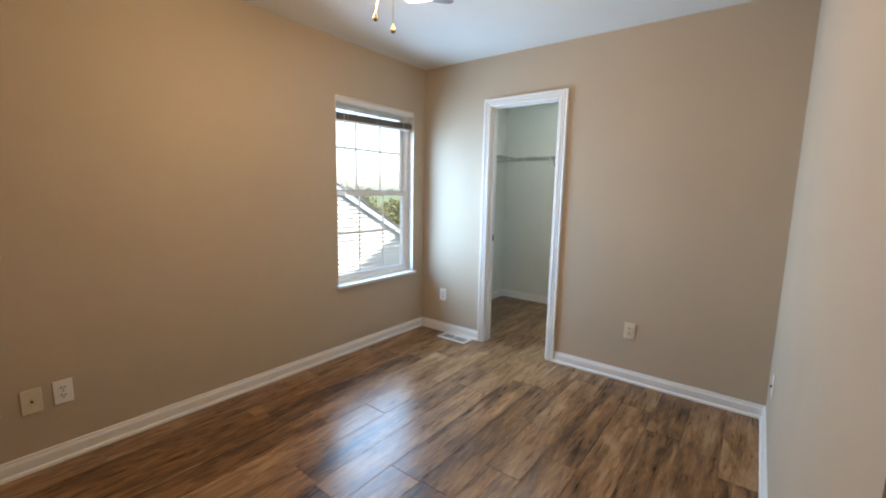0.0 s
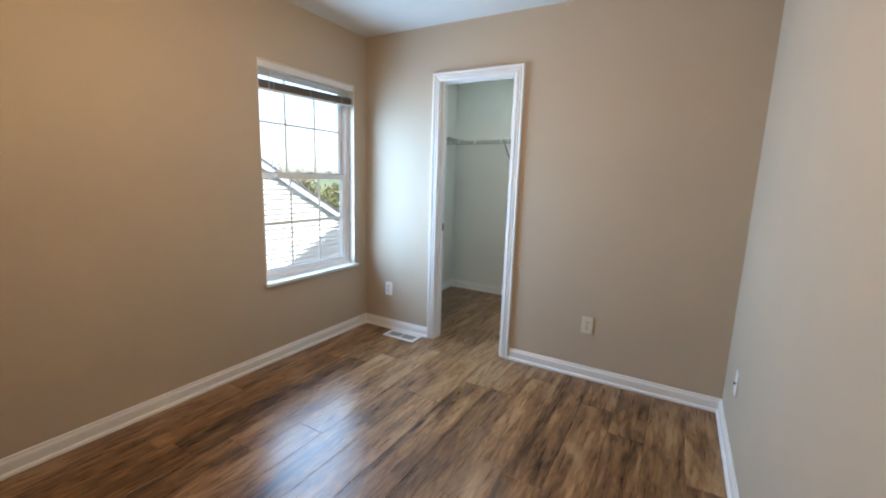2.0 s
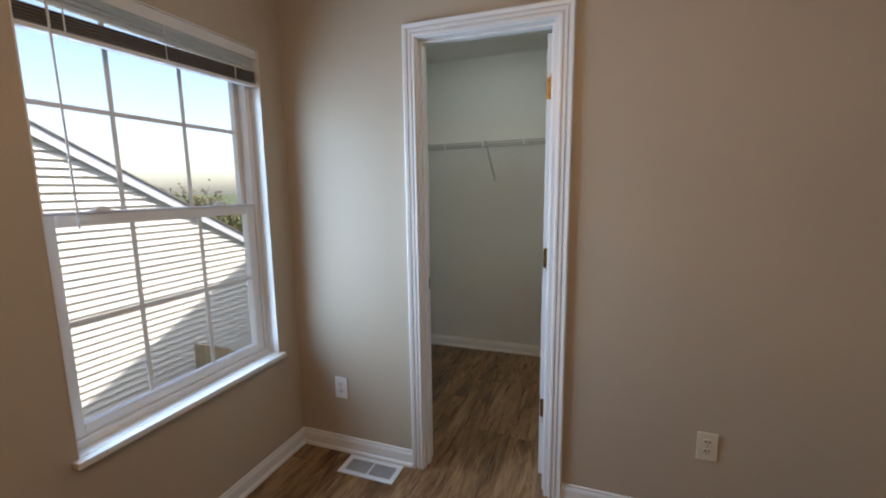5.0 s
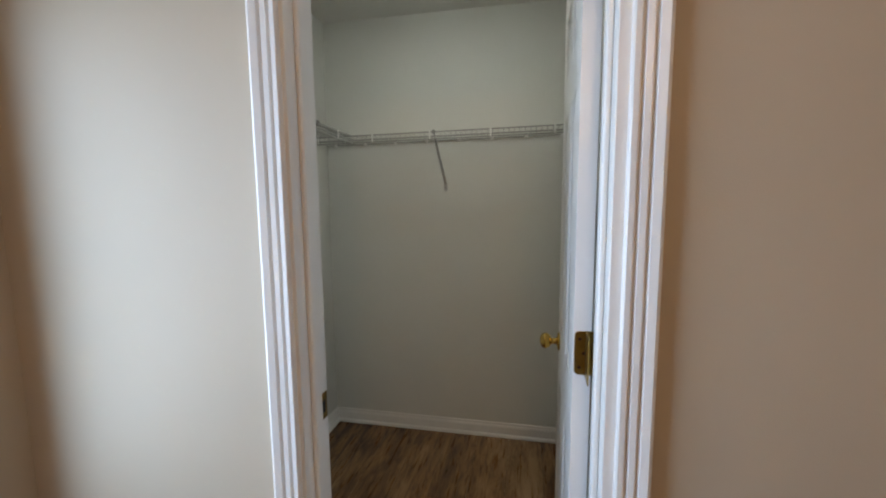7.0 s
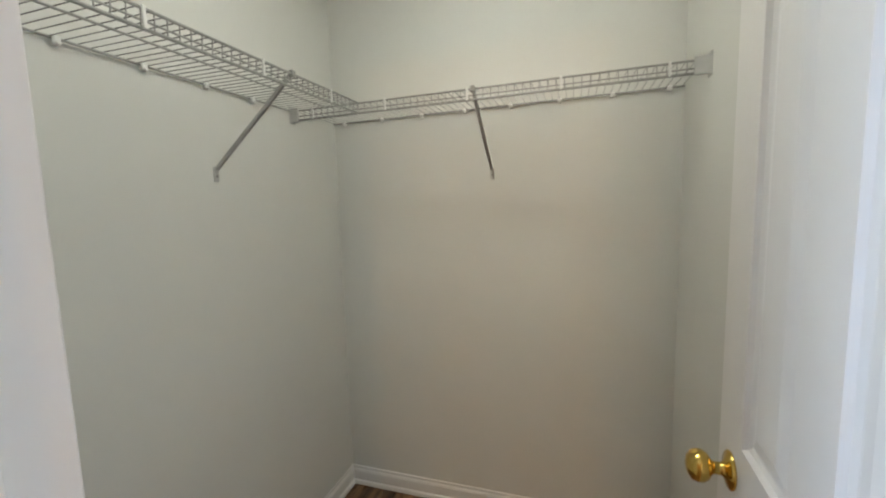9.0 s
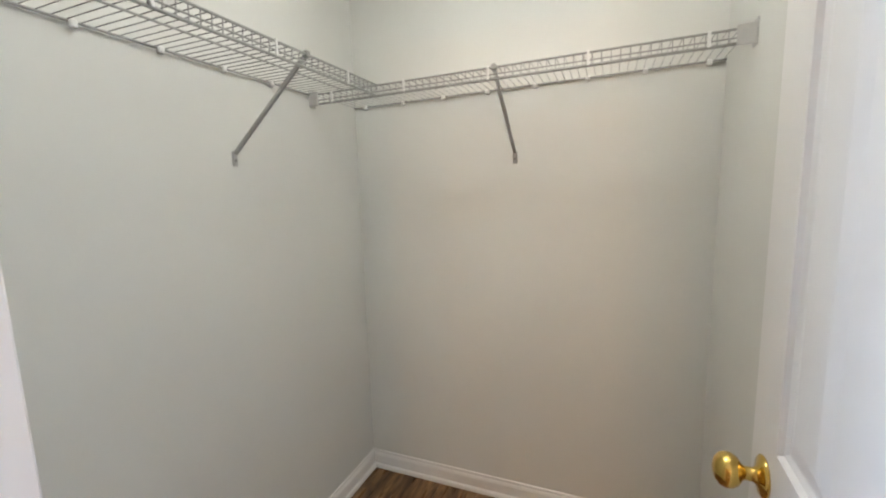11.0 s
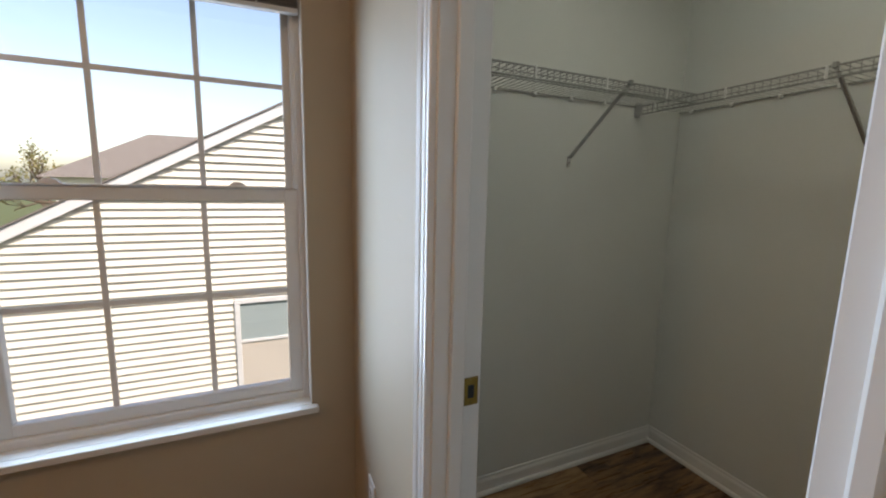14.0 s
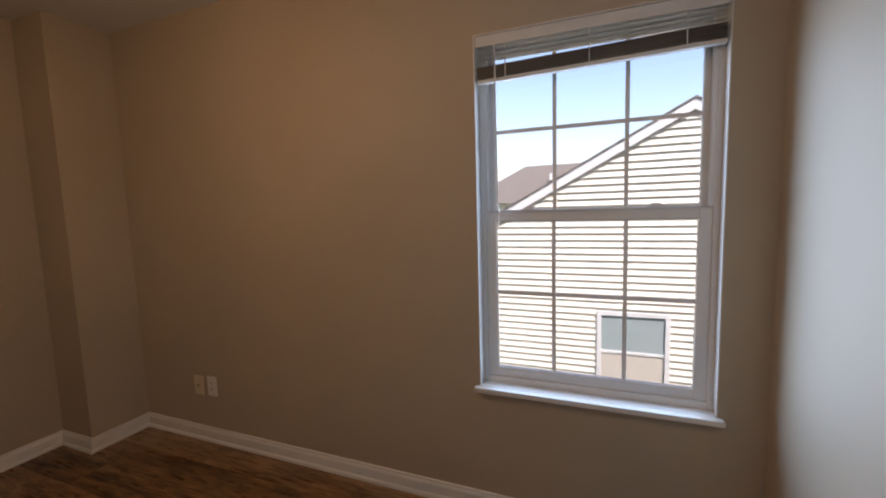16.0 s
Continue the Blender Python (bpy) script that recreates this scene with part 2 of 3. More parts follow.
# ---- shell ----
structure("wall_west", M_WALL, "greige painted outside wall with one window", "wall",
          ((-EXT, Y2 - 0.1, -0.3), (0, WY0, CEIL)), ((-EXT, WY1, -0.3), (0, 0.04, CEIL)),
          ((-EXT, WY0, -0.3), (0, WY1, WZ0)), ((-EXT, WY0, WZ1), (0, WY1, CEIL)))
structure("wall_north", M_WALL, "greige painted wall with the closet doorway", "wall",
          ((0, NY, -0.02), (DX0 - 0.018, 0.05, CEIL)), ((DX1 + 0.036, NY, -0.02), (W + 0.12, 0.05, CEIL)),
          ((DX0 - 0.018, NY, DZ + 0.018), (DX1 + 0.036, 0.05, CEIL)))
structure("wall_closet_front", M_CLOSET, "pale grey closet side of the door wall", "wall",
          ((0, 0.05, -0.02), (DX0 - 0.018, TH, CEIL)), ((DX1 + 0.036, 0.05, -0.02), (CR, TH, CEIL)),
          ((DX0 - 0.018, 0.05, DZ + 0.018), (DX1 + 0.036, TH, CEIL)))
structure("wall_closet_west", M_CLOSET, "pale grey painted closet wall", "wall", ((-EXT, 0.04, -0.3), (0, CB + 0.1, CEIL)))
structure("wall_closet_back", M_CLOSET, "pale grey painted closet back wall", "wall", ((0, CB, -0.02), (CR + 0.1, CB + 0.1, CEIL)))
structure("wall_closet_east", M_CLOSET, "pale grey painted closet side wall", "wall", ((CR, 0.05, -0.02), (CR + 0.1, CB, CEIL)))
structure("wall_east", M_WALL, "greige painted side wall ending at an outer corner", "wall",
          ((W, END, -0.02), (W + 0.12, NY, CEIL)))
structure("wall_entry_north", M_WALL, "greige painted wall of the entry nook", "wall",
          ((W + 0.12, END, -0.02), (EX, END + 0.1, CEIL)))
structure("wall_entry_east", M_WALL, "plain greige wall closing the entry nook", "wall",
          ((EX, Y2 - 0.1, -0.02), (EX + 0.1, END + 0.1, CEIL)))
structure("wall_south", M_WALL, "plain greige back wall", "wall", ((0, Y2 - 0.1, -0.02), (EX, Y2, CEIL)))
structure("wall_south_boxing", M_WALL, "boxed-out greige wall corner", "wall", ((0, Y2, -0.02), (0.322, Y1, CEIL)))
structure("ceiling", M_CEIL, "flat off-white painted ceiling", "ceiling",
          ((-EXT, Y2 - 0.1, CEIL), (EX + 0.1, 0.05, CEIL + 0.15)))
structure("ceiling_closet", M_CEIL, "flat off-white closet ceiling", "ceiling",
          ((-EXT, 0.05, CEIL - 0.015), (EX + 0.1, CB + 0.1, CEIL + 0.15)))


# ---- trim ----
BB = [(0, 0), (0.023, 0), (0.023, 0.008), (0.020, 0.015), (0.014, 0.019), (0.012, 0.019), (0.012, 0.060), (0.009, 0.068), (0.006, 0.073), (0.006, 0.082), (0.003, 0.085), (0, 0.085)]


def run(bm, p0, p1, normal, profile, m0, m1, up=(0, 0, 1)):
    """A moulding from p0 to p1; each end is mitred by m times its depth."""
    p0, p1, nv, uv = Vector(p0), Vector(p1), Vector(normal), Vector(up)
    d = (p1 - p0).normalized()
    rings = []
    for p, m, s in ((p0, m0, 1), (p1, m1, -1)):
        rings.append([bm.verts.new(p + nv * q + uv * h + d * (s * m * q)) for q, h in profile])
    n = len(profile)
    for k in range(n):
        bm.faces.new((rings[0][k], rings[0][(k + 1) % n], rings[1][(k + 1) % n], rings[1][k]))
    bm.faces.new(rings[0][::-1])
    bm.faces.new(rings[1])


def baseboard(p0, p1, normal, m0, m1, material=M_TRIM):
    bm = bmesh.new()
    run(bm, (*p0, 0.001), (*p1, 0.001), (*normal, 0), BB, m0, m1)
    tagged(part("baseboard", bm, material, None), "white painted baseboard with moulded top and shoe", "baseboard", "baseboards", "structure")


CX0, CX1 = 0.668, 1.390   # casing's outer edges
baseboard((0, Y1), (0, NY), (1, 0), 1, 1)
baseboard((0, NY), (CX0, NY), (0, -1), 1, 0)
baseboard((CX1, NY), (W, NY), (0, -1), 0, 1)
baseboard((W, END), (W, NY), (-1, 0), -1, 1)
baseboard((0, Y1), (0.322, Y1), (0, 1), 1, -1)
baseboard((0.322, Y2), (0.322, Y1), (1, 0), 1, -1)
baseboard((0.322, Y2), (EX, Y2), (0, 1), 1, 1)
baseboard((W, END), (EX, END), (0, -1), -1, 1)
baseboard((EX, Y2), (EX, END), (-1, 0), 1, 1)
baseboard((0, CB), (CR, CB), (0, -1), 1, 1)
baseboard((0, TH), (0, CB), (1, 0), 1, 1)
baseboard((CR, TH), (CR, CB), (-1, 0), 1, 1)
baseboard((0, TH), (DX0 - 0.018, TH), (0, 1), 1, 0)

# door casing: fluted profile, (distance from the inner edge outward, proud of the wall)
CAS = [(0, 0), (0, 0.013), (0.003, 0.016), (0.012, 0.016), (0.0145, 0.008), (0.0175, 0.008), (0.020, 0.016), (0.030, 0.017), (0.0325, 0.009),
       (0.0355, 0.009), (0.038, 0.018), (0.051, 0.021), (0.056, 0.019), (0.058, 0.014), (0.058, 0)]


def casing_leg(name, p0, p1, outward, m0, m1):
    """Leg or head of a casing: outline runs outward in the wall's plane."""
    bm = bmesh.new()
    run(bm, p0, p1, outward, CAS, m0, m1, up=(0, -1, 0))
    return part(name, bm, M_TRIM, frame_top)


frame_top = thing("door_frame", (0, 0, 0), "white painted doorway frame with fluted casing", "door frame", kind="structure")
ix0, ix1, iz = DX0 - 0.008, DX1 + 0.020, DZ + 0.005
casing_leg("casing_leg", (ix0, NY, 0.001), (ix0, NY, iz), (-1, 0, 0), 0, -1)
casing_leg("casing_leg", (ix1, NY, 0.001), (ix1, NY, iz), (1, 0, 0), 0, -1)
casing_leg("casing_head", (ix0, NY, iz), (ix1, NY, iz), (0, 0, 1), -1, -1)
JY0, JY1 = NY - 0.003, TH + 0.002
boxes("jamb", M_TRIM, ((DX0 - 0.0175, JY0, 0.001), (DX0, JY1, DZ)), parent=frame_top, bevel=0.0015)
boxes("jamb", M_TRIM, ((DX1, JY0, 0.001), (DX1 + 0.0355, JY1, DZ)), parent=frame_top, bevel=0.0015)
boxes("jamb_head", M_TRIM, ((DX0 - 0.0175, JY0, DZ), (DX1 + 0.0355, JY1, DZ + 0.0175)), parent=frame_top, bevel=0.0015)
boxes("door_stop", M_TRIM, ((DX0, 0.018, 0.002), (DX0 + 0.011, 0.050, DZ - 0.011)), parent=frame_top, bevel=0.003)
boxes("door_stop", M_TRIM, ((DX1 - 0.011, 0.018, 0.002), (DX1, 0.050, DZ - 0.011)), parent=frame_top, bevel=0.003)
boxes("door_stop", M_TRIM, ((DX0, 0.018, DZ - 0.011), (DX1, 0.050, DZ)), parent=frame_top, bevel=0.003)
strike = boxes("strike_plate", M_BRASS_OLD, ((DX0 - 0.001, 0.052, 0.905), (DX0 + 0.002, 0.086, 0.965)), parent=frame_top, bevel=0.0008, label="aged brass strike plate")
boxes("latch_hole", M_SLOT, ((DX0 + 0.0015, 0.062, 0.921), (DX0 + 0.0026, 0.076, 0.949)), parent=strike)
for z in (0.918 - 0.007, 0.959):
    bm = bmesh.new()
    rod(bm, (DX0, 0.069, z), (DX0 + 0.0032, 0.069, z), 0.003, 10)
    part("screw", bm, M_BRASS_OLD, strike)

# ---- closet door, standing open at a right angle ----
DW, DT, DH = 0.597, 0.035, 2.02
DFX, DY = 1.287, 0.118      # its face towards the doorway, its hinge edge
door = thing("door", (DFX + DT / 2, DY, 0.01), "white six-panel door standing open into the closet", "door")
bm = bmesh.new()
ST, MU = 0.105, 0.09        # stiles, muntin
pw = (DW - 2 * ST - MU) / 2
cols = [(DY + ST, DY + ST + pw), (DY + ST + pw + MU, DY + DW - ST)]
rows_z = [(0.22, 0.80), (0.98, 1.63), (1.745, 1.915)]
ys = sorted({DY, DY + DW, *[v for c in cols for v in c]})
zs = sorted({0.012, 0.012 + DH, *[v for r in rows_z for v in r]})
for i in range(len(ys) - 1):
    for j in range(len(zs) - 1):
        c = (ys[i], ys[i + 1])
        r = (zs[j], zs[j + 1])
        if any(abs(c[0] - a) < 1e-6 for a, _ in cols) and any(abs(r[0] - a) < 1e-6 for a, _ in rows_z):
            for x, s in ((DFX, 1), (DFX + DT, -1)):
                rings = []
                for off, dep in ((0, 0), (0.004, 0.007), (0.012, 0.010), (0.016, 0.010), (0.042, 0.003)):
                    xx = x + s * dep
                    rings.append([bm.verts.new((xx, a, b_)) for a, b_ in
                                  ((c[0] + off, r[0] + off), (c[1] - off, r[0] + off), (c[1] - off, r[1] - off), (c[0] + off, r[1] - off))])
                for p, q in zip(rings, rings[1:]):
                    for k in range(4):
                        bm.faces.new((p[k], p[(k + 1) % 4], q[(k + 1) % 4], q[k]))
                bm.faces.new(rings[-1])
        else:
            for x in (DFX, DFX + DT):
                bm.faces.new([bm.verts.new((x, a, b_)) for a, b_ in ((c[0], r[0]), (c[1], r[0]), (c[1], r[1]), (c[0], r[1]))])
z0, z1 = zs[0], zs[-1]
for yy in (DY, DY + DW):
    for a, b_ in zip(zs, zs[1:]):
        bm.faces.new([bm.verts.new(v) for v in ((DFX, yy, a), (DFX + DT, yy, a), (DFX + DT, yy, b_), (DFX, yy, b_))])
for zz in (z0, z1):
    for a, b_ in zip(ys, ys[1:]):
        bm.faces.new([bm.verts.new(v) for v in ((DFX, a, zz), (DFX + DT, a, zz), (DFX + DT, b_, zz), (DFX, b_, zz))])
bmesh.ops.remove_doubles(bm, verts=bm.verts, dist=1e-5)
part("slab", bm, M_DOOR, door)

for s, fx in ((-1, DFX), (1, DFX + DT)):
    bm = bmesh.new()
    prof = [(0.030, 0), (0.031, 0.003), (0.027, 0.006), (0.014, 0.009), (0.010, 0.014), (0.010, 0.024), (0.013, 0.028),
            (0.021, 0.033), (0.0255, 0.041), (0.026, 0.048), (0.023, 0.056), (0.015, 0.062), (0.006, 0.0645)]
    m = Matrix.Translation((fx, DY + DW - 0.065, 0.921)) @ pose(0, 0, 0, 0, 90 * s, 0)
    lathe(bm, prof, m, 28)
    part("door_knob", bm, M_BRASS, door, "polished brass door knob with round rose", True)

for hz in (1.812, 1.078, 0.356):
    bm = bmesh.new()
    left_top = [(DFX + 0.012 + 0.010 * math.cos(radians(a)), hz + 0.036 + 0.010 * math.sin(radians(a))) for a in (90, 112, 135, 157, 180)]
    left_bot = [(DFX + 0.012 + 0.010 * math.cos(radians(a)), hz - 0.036 + 0.010 * math.sin(radians(a))) for a in (180, 202, 225, 247, 270)]
    prism(bm, left_top + left_bot + [(DFX + 0.040, hz - 0.046), (DFX + 0.040, hz + 0.046)], "y", DY - 0.0025, DY + 0.0005)
    hinge = part("hinge", bm, M_BRASS_OLD, door, "aged brass butt hinge")
    bm = bmesh.new()
    for k in range(5):
        a = hz - 0.045 + 0.018 * k
        rod(bm, (DFX + 0.043, DY - 0.008, a + 0.0005), (DFX + 0.043, DY - 0.008, a + 0.0175), 0.0055, 12)
    part("knuckle", bm, M_BRASS, hinge)
    boxes("leaf", M_BRASS_OLD, ((DX1 - 0.0022, 0.062, hz - 0.046), (DX1 + 0.0004, DY - 0.006, hz + 0.046)), parent=hinge, bevel=0.0008)
    for dz in (-0.030, 0.0, 0.030):
        bm = bmesh.new()
        sx = DFX + (0.012 if dz else 0.020)
        rod(bm, (sx, DY - 0.0032, hz + dz), (sx, DY - 0.001, hz + dz), 0.0035, 10)
        part("screw", bm, M_BRONZE, hinge)

# the door stands open a little past the right angle
door.matrix_basis = Matrix.Translation((-0.014, 0, 0)) @ door.matrix_basis @ pose(0, 0, 0, 0, 0, -1.75)

# ---- window ----
win = thing("window_1", (-0.09, (WY0 + WY1) / 2, WZ0), "white vinyl single-hung window with grilles, blind raised", "window", kind="structure")


def ring(name, x0, x1, y0, y1, z0, z1, w, wt, wb, material, parent, bevel=0.003):
    """A rectangular frame: stiles of width w, top wt, bottom wb."""
    bm = bmesh.new()
    box(bm, (x0, y0, z0), (x1, y0 + w, z1), bevel)
    box(bm, (x0, y1 - w, z0), (x1, y1, z1), bevel)
    box(bm, (x0 + 0.0005, y0 + w - 0.002, z1 - wt), (x1 - 0.0005, y1 - w + 0.002, z1 - 0.0005), bevel)
    box(bm, (x0 + 0.0005, y0 + w - 0.002, z0 + 0.0005), (x1 - 0.0005, y1 - w + 0.002, z0 + wb), bevel)
    return part(name, bm, material, parent)


ring("window_frame", -0.150, -0.055, WY0, WY1, WZ0, WZ1, 0.022, 0.03, 0.03, M_VINYL, win)
MEET = 1.330
upper = ring("upper_sash", -0.135, -0.105, WY0 + 0.022, WY1 - 0.022, MEET - 0.030, WZ1 - 0.03, 0.033, 0.035, 0.034, M_VINYL, win)
lower = ring("lower_sash", -0.100, -0.068, WY0 + 0.018, WY1 - 0.018, WZ0 + 0.028, MEET, 0.046, 0.042, 0.040, M_VINYL, win)
ring("sash_bead", -0.1045, -0.058, WY0 + 0.0215, WY1 - 0.0215, MEET, WZ1 - 0.029, 0.012, 0.004, 0.002, M_VINYL, win, 0.001)
for sash, gx, za, zb, zm, ya, yb in ((upper, -0.120, MEET + 0.004, WZ1 - 0.065, 1.668, WY0 + 0.055, WY1 - 0.055),
                                     (lower, -0.084, WZ0 + 0.068, MEET - 0.042, 0.976, WY0 + 0.064, WY1 - 0.064)):
    g = boxes("pane", M_GLASS, ((gx - 0.002, ya - 0.004, za - 0.004), (gx + 0.002, yb + 0.004, zb + 0.004)), parent=sash, label="clear double glazing")
    g.visible_shadow = False
    for yc in (-0.740, -0.467):
        boxes("grille_bar", M_VINYL, ((gx - 0.009, yc - 0.008, za - 0.003), (gx - 0.003, yc + 0.008, zb + 0.003)), parent=sash, bevel=0.001)
    boxes("grille_bar", M_VINYL, ((gx - 0.0085, ya - 0.003, zm - 0.008), (gx - 0.0035, yb + 0.003, zm + 0.008)), parent=sash)
for yc in (-0.838, -0.367):
    bm = bmesh.new()
    box(bm, (-0.098, yc - 0.034, MEET), (-0.072, yc + 0.034, MEET + 0.006), 0.002)
    prism(bm, [(yc - 0.026, MEET + 0.005), (yc + 0.026, MEET + 0.005), (yc + 0.018, MEET + 0.016), (yc + 0.006, MEET + 0.020), (yc - 0.010, MEET + 0.019), (yc - 0.020, MEET + 0.012)], "x", -0.096, -0.076)
    part("sash_lock", bm, M_VINYL, win)
# stool with horns under the opening
bm = bmesh.new()
box(bm, (-0.056, WY0 + 0.002, WZ0 - 0.018), (0.001, WY1 - 0.002, WZ0 + 0.004))
box(bm, (0.0005, WY0 - 0.020, WZ0 - 0.018), (0.034, WY1 + 0.020, WZ0 + 0.004), 0.005, 3)
part("window_sill", bm, M_TRIM, win)
# painted liners of the opening
boxes("reveal", M_TRIM, ((-0.056, WY0 - 0.001, WZ0 + 0.004), (0.0015, WY0 + 0.003, WZ1 - 0.003)), parent=win)
boxes("reveal", M_TRIM, ((-0.056, WY1 - 0.003, WZ0 + 0.004), (0.0015, WY1 + 0.001, WZ1 - 0.003)), parent=win)
boxes("reveal", M_TRIM, ((-0.056, WY0 - 0.001, WZ1 - 0.003), (0.0015, WY1 + 0.001, WZ1 + 0.001)), parent=win)

# ---- raised blind ----
blind = thing("window_blind", (-0.02, (WY0 + WY1) / 2, WZ1 - 0.003), "mini blind pulled up, white rails, taupe slats stacked crooked", "blind")
by0, by1 = WY0 + 0.006, WY1 - 0.006
boxes("headrail", M_BLIND, ((-0.040, by0, WZ1 - 0.036), (-0.008, by1, WZ1 - 0.004)), parent=blind, bevel=0.002)
boxes("valance", M_BLIND, ((-0.007, by0 - 0.001, WZ1 - 0.046), (-0.004, by1 + 0.001, WZ1 - 0.0045)), parent=blind, bevel=0.001)
TILT = 0.022


def slat(z_left, z_right, material, thick=0.0012, w=0.025, lean=0.006):
    bm = bmesh.new()
    n = 5
    rings = []
    for y, z in ((by0 + 0.003, z_left), (by1 - 0.003, z_right)):
        top = [bm.verts.new((-0.024 + w * (k / n - 0.5), y, z + lean * (k / n - 0.5) + 0.002 * (1 - (2 * k / n - 1) ** 2))) for k in range(n + 1)]
        low = [bm.verts.new((v.co.x, y, v.co.z - thick)) for v in reversed(top)]
        rings.append(top + low)
    m = len(rings[0])
    for k in range(m):
        bm.faces.new((rings[0][k], rings[0][(k + 1) % m], rings[1][(k + 1) % m], rings[1][k]))
    bm.faces.new(rings[0][::-1])
    bm.faces.new(rings[1])
    part("slat", bm, material, blind)


# hanging slats coloured pale in place of daylight passing through; the stack stays taupe
for k in range(3):
    z = WZ1 - 0.054 - 0.016 * k
    slat(z - TILT * 0.25 * k * 0.5, z, M_BLIND, w=0.019, lean=0.002)
for k in range(17):
    z = 1.936 - 0.0030 * k
    slat(z - TILT, z, M_SLAT, lean=0.003 * (k % 3 - 1))
bm = bmesh.new()
zb = 1.936 - 0.0030 * 17 - 0.001
vs = [bm.verts.new(v) for v in ((-0.037, by0 + 0.002, zb - TILT - 0.014), (-0.011, by0 + 0.002, zb - TILT - 0.014), (-0.011, by0 + 0.002, zb - TILT), (-0.037, by0 + 0.002, zb - TILT),
                                (-0.037, by1 - 0.002, zb - 0.014), (-0.011, by1 - 0.002, zb - 0.014), (-0.011, by1 - 0.002, zb), (-0.037, by1 - 0.002, zb))]
for f in ((0, 1, 2, 3), (7, 6, 5, 4), (0, 4, 5, 1), (1, 5, 6, 2), (2, 6, 7, 3), (3, 7, 4, 0)):
    bm.faces.new([vs[i] for i in f])
bmesh.ops.bevel(bm, geom=bm.edges[:], offset=0.002, segments=2, affect="EDGES")
part("bottom_rail", bm, M_BLIND, blind)
for yc in (by0 + 0.12, (by0 + by1) / 2, by1 - 0.12):
    k = (by1 - yc) / (by1 - by0)
    boxes("ladder_tape", M_BLIND, ((-0.0095, yc - 0.002, zb - TILT * k - 0.012), (-0.0085, yc + 0.002, WZ1 - 0.040)), parent=blind)
bm = bmesh.new()
rod(bm, (-0.004, -0.958, WZ1 - 0.046), (-0.002, -0.952, 1.285), 0.0035, 8)
part("tilt_wand", bm, M_BLIND, blind, "thin clear plastic wand")


# ---- outlets and plates ----
def plate(name, at, turn, material, label, coax=False):
    """A wall plate facing -y, then turned about z."""
    o = thing(name, (0, 0, 0), label, "coax plate" if coax else "outlet", "wall plates")
    bm = bmesh.new()
    box(bm, (-0.036, -0.006, -0.058), (0.036, 0.0, 0.058), 0.0025, 2)
    pl = part("cover_plate", bm, material, o)
    if coax:
        bm = bmesh.new()
        rod(bm, (0, -0.006, 0), (0, -0.015, 0), 0.0048, 12)
        c = part("coax_socket", bm, M_BRONZE, o, "dark threaded coax socket")
        for z in (-0.042, 0.042):
            bm = bmesh.new()
            rod(bm, (0, -0.0055, z), (0, -0.0072, z), 0.003, 10)
            part("screw", bm, material, o)
    else:
        for z in (-0.0195, 0.0195):
            bm = bmesh.new()
            pts = [(0.0165 * math.cos(radians(a)), z + max(-0.0135, min(0.0135, 0.0175 * math.sin(radians(a))))) for a in range(0, 360, 18)]
            prism(bm, pts, "y", -0.0082, -0.005)
            face = part("socket", bm, material, o)
            for dx, h in ((-0.0065, 0.0085), (0.0065, 0.0068)):
                boxes("slot", M_SLOT, ((dx - 0.0027, -0.0086, z + 0.002 - h / 2 + 0.002), (dx + 0.0027, -0.0080, z + 0.004 + h / 2)), parent=face)
            bm = bmesh.new()
            rod(bm, (0, -0.0080, z - 0.007), (0, -0.0086, z - 0.007), 0.0026, 10)
            part("slot", bm, M_SLOT, face)
        bm = bmesh.new()
        rod(bm, (0, -0.0055, 0), (0, -0.0075, 0), 0.003, 10)
        part("screw", bm, M_STEEL, o)
    o.matrix_basis = Matrix.Translation(at) @ pose(0, 0, 0, 0, 0, turn)
    return o


def reset_inverse(o):
    for c in o.children_recursive:
        c.matrix_parent_inverse = Matrix()
    return o


reset_inverse(plate("wall_outlet", (0.260, NY, 0.360), 0, M_PLATE, "white duplex outlet on the wall beside the closet doorway"))
reset_inverse(plate("wall_outlet", (1.934, NY, 0.377), 0, M_IVORY, "ivory duplex outlet on the closet wall"))
reset_inverse(plate("wall_outlet", (0, -2.690, 0.345), 90, M_PLATE, "white duplex outlet on the window wall"))
reset_inverse(plate("coax_plate", (0, -2.800, 0.338), 90, M_IVORY, "ivory coax plate beside an outlet", True))
reset_inverse(plate("coax_plate", (W, -0.435, 0.372), -90, M_PLATE, "white coax plate on the side wall", True))

# ---- floor register ----
reg = thing("floor_register", (0.475, -0.108, 0), "white metal floor register with mesh damper", "floor register")
RX0, RX1, RY0, RY1 = 0.322, 0.626, -0.178, -0.040
bm = bmesh.new()
for lo, hi in (((RX0, RY0, 0.001), (RX0 + 0.026, RY1, 0.007)), ((RX1 - 0.026, RY0, 0.001), (RX1, RY1, 0.007)),
               ((RX0 + 0.025, RY0, 0.001), (RX1 - 0.025, RY0 + 0.026, 0.0068)), ((RX0 + 0.025, RY1 - 0.026, 0.001), (RX1 - 0.025, RY1, 0.0068))):
    box(bm, lo, hi, 0.0015)
box(bm, (0.470, RY0 + 0.024, 0.001), (0.480, RY1 - 0.024, 0.0066), 0.001)
part("rim", bm, M_TRIM, reg)
boxes("mesh_bed", M_FILTER, ((RX0 + 0.02, RY0 + 0.02, 0.0005), (RX1 - 0.02, RY1 - 0.02, 0.0022)), parent=reg)
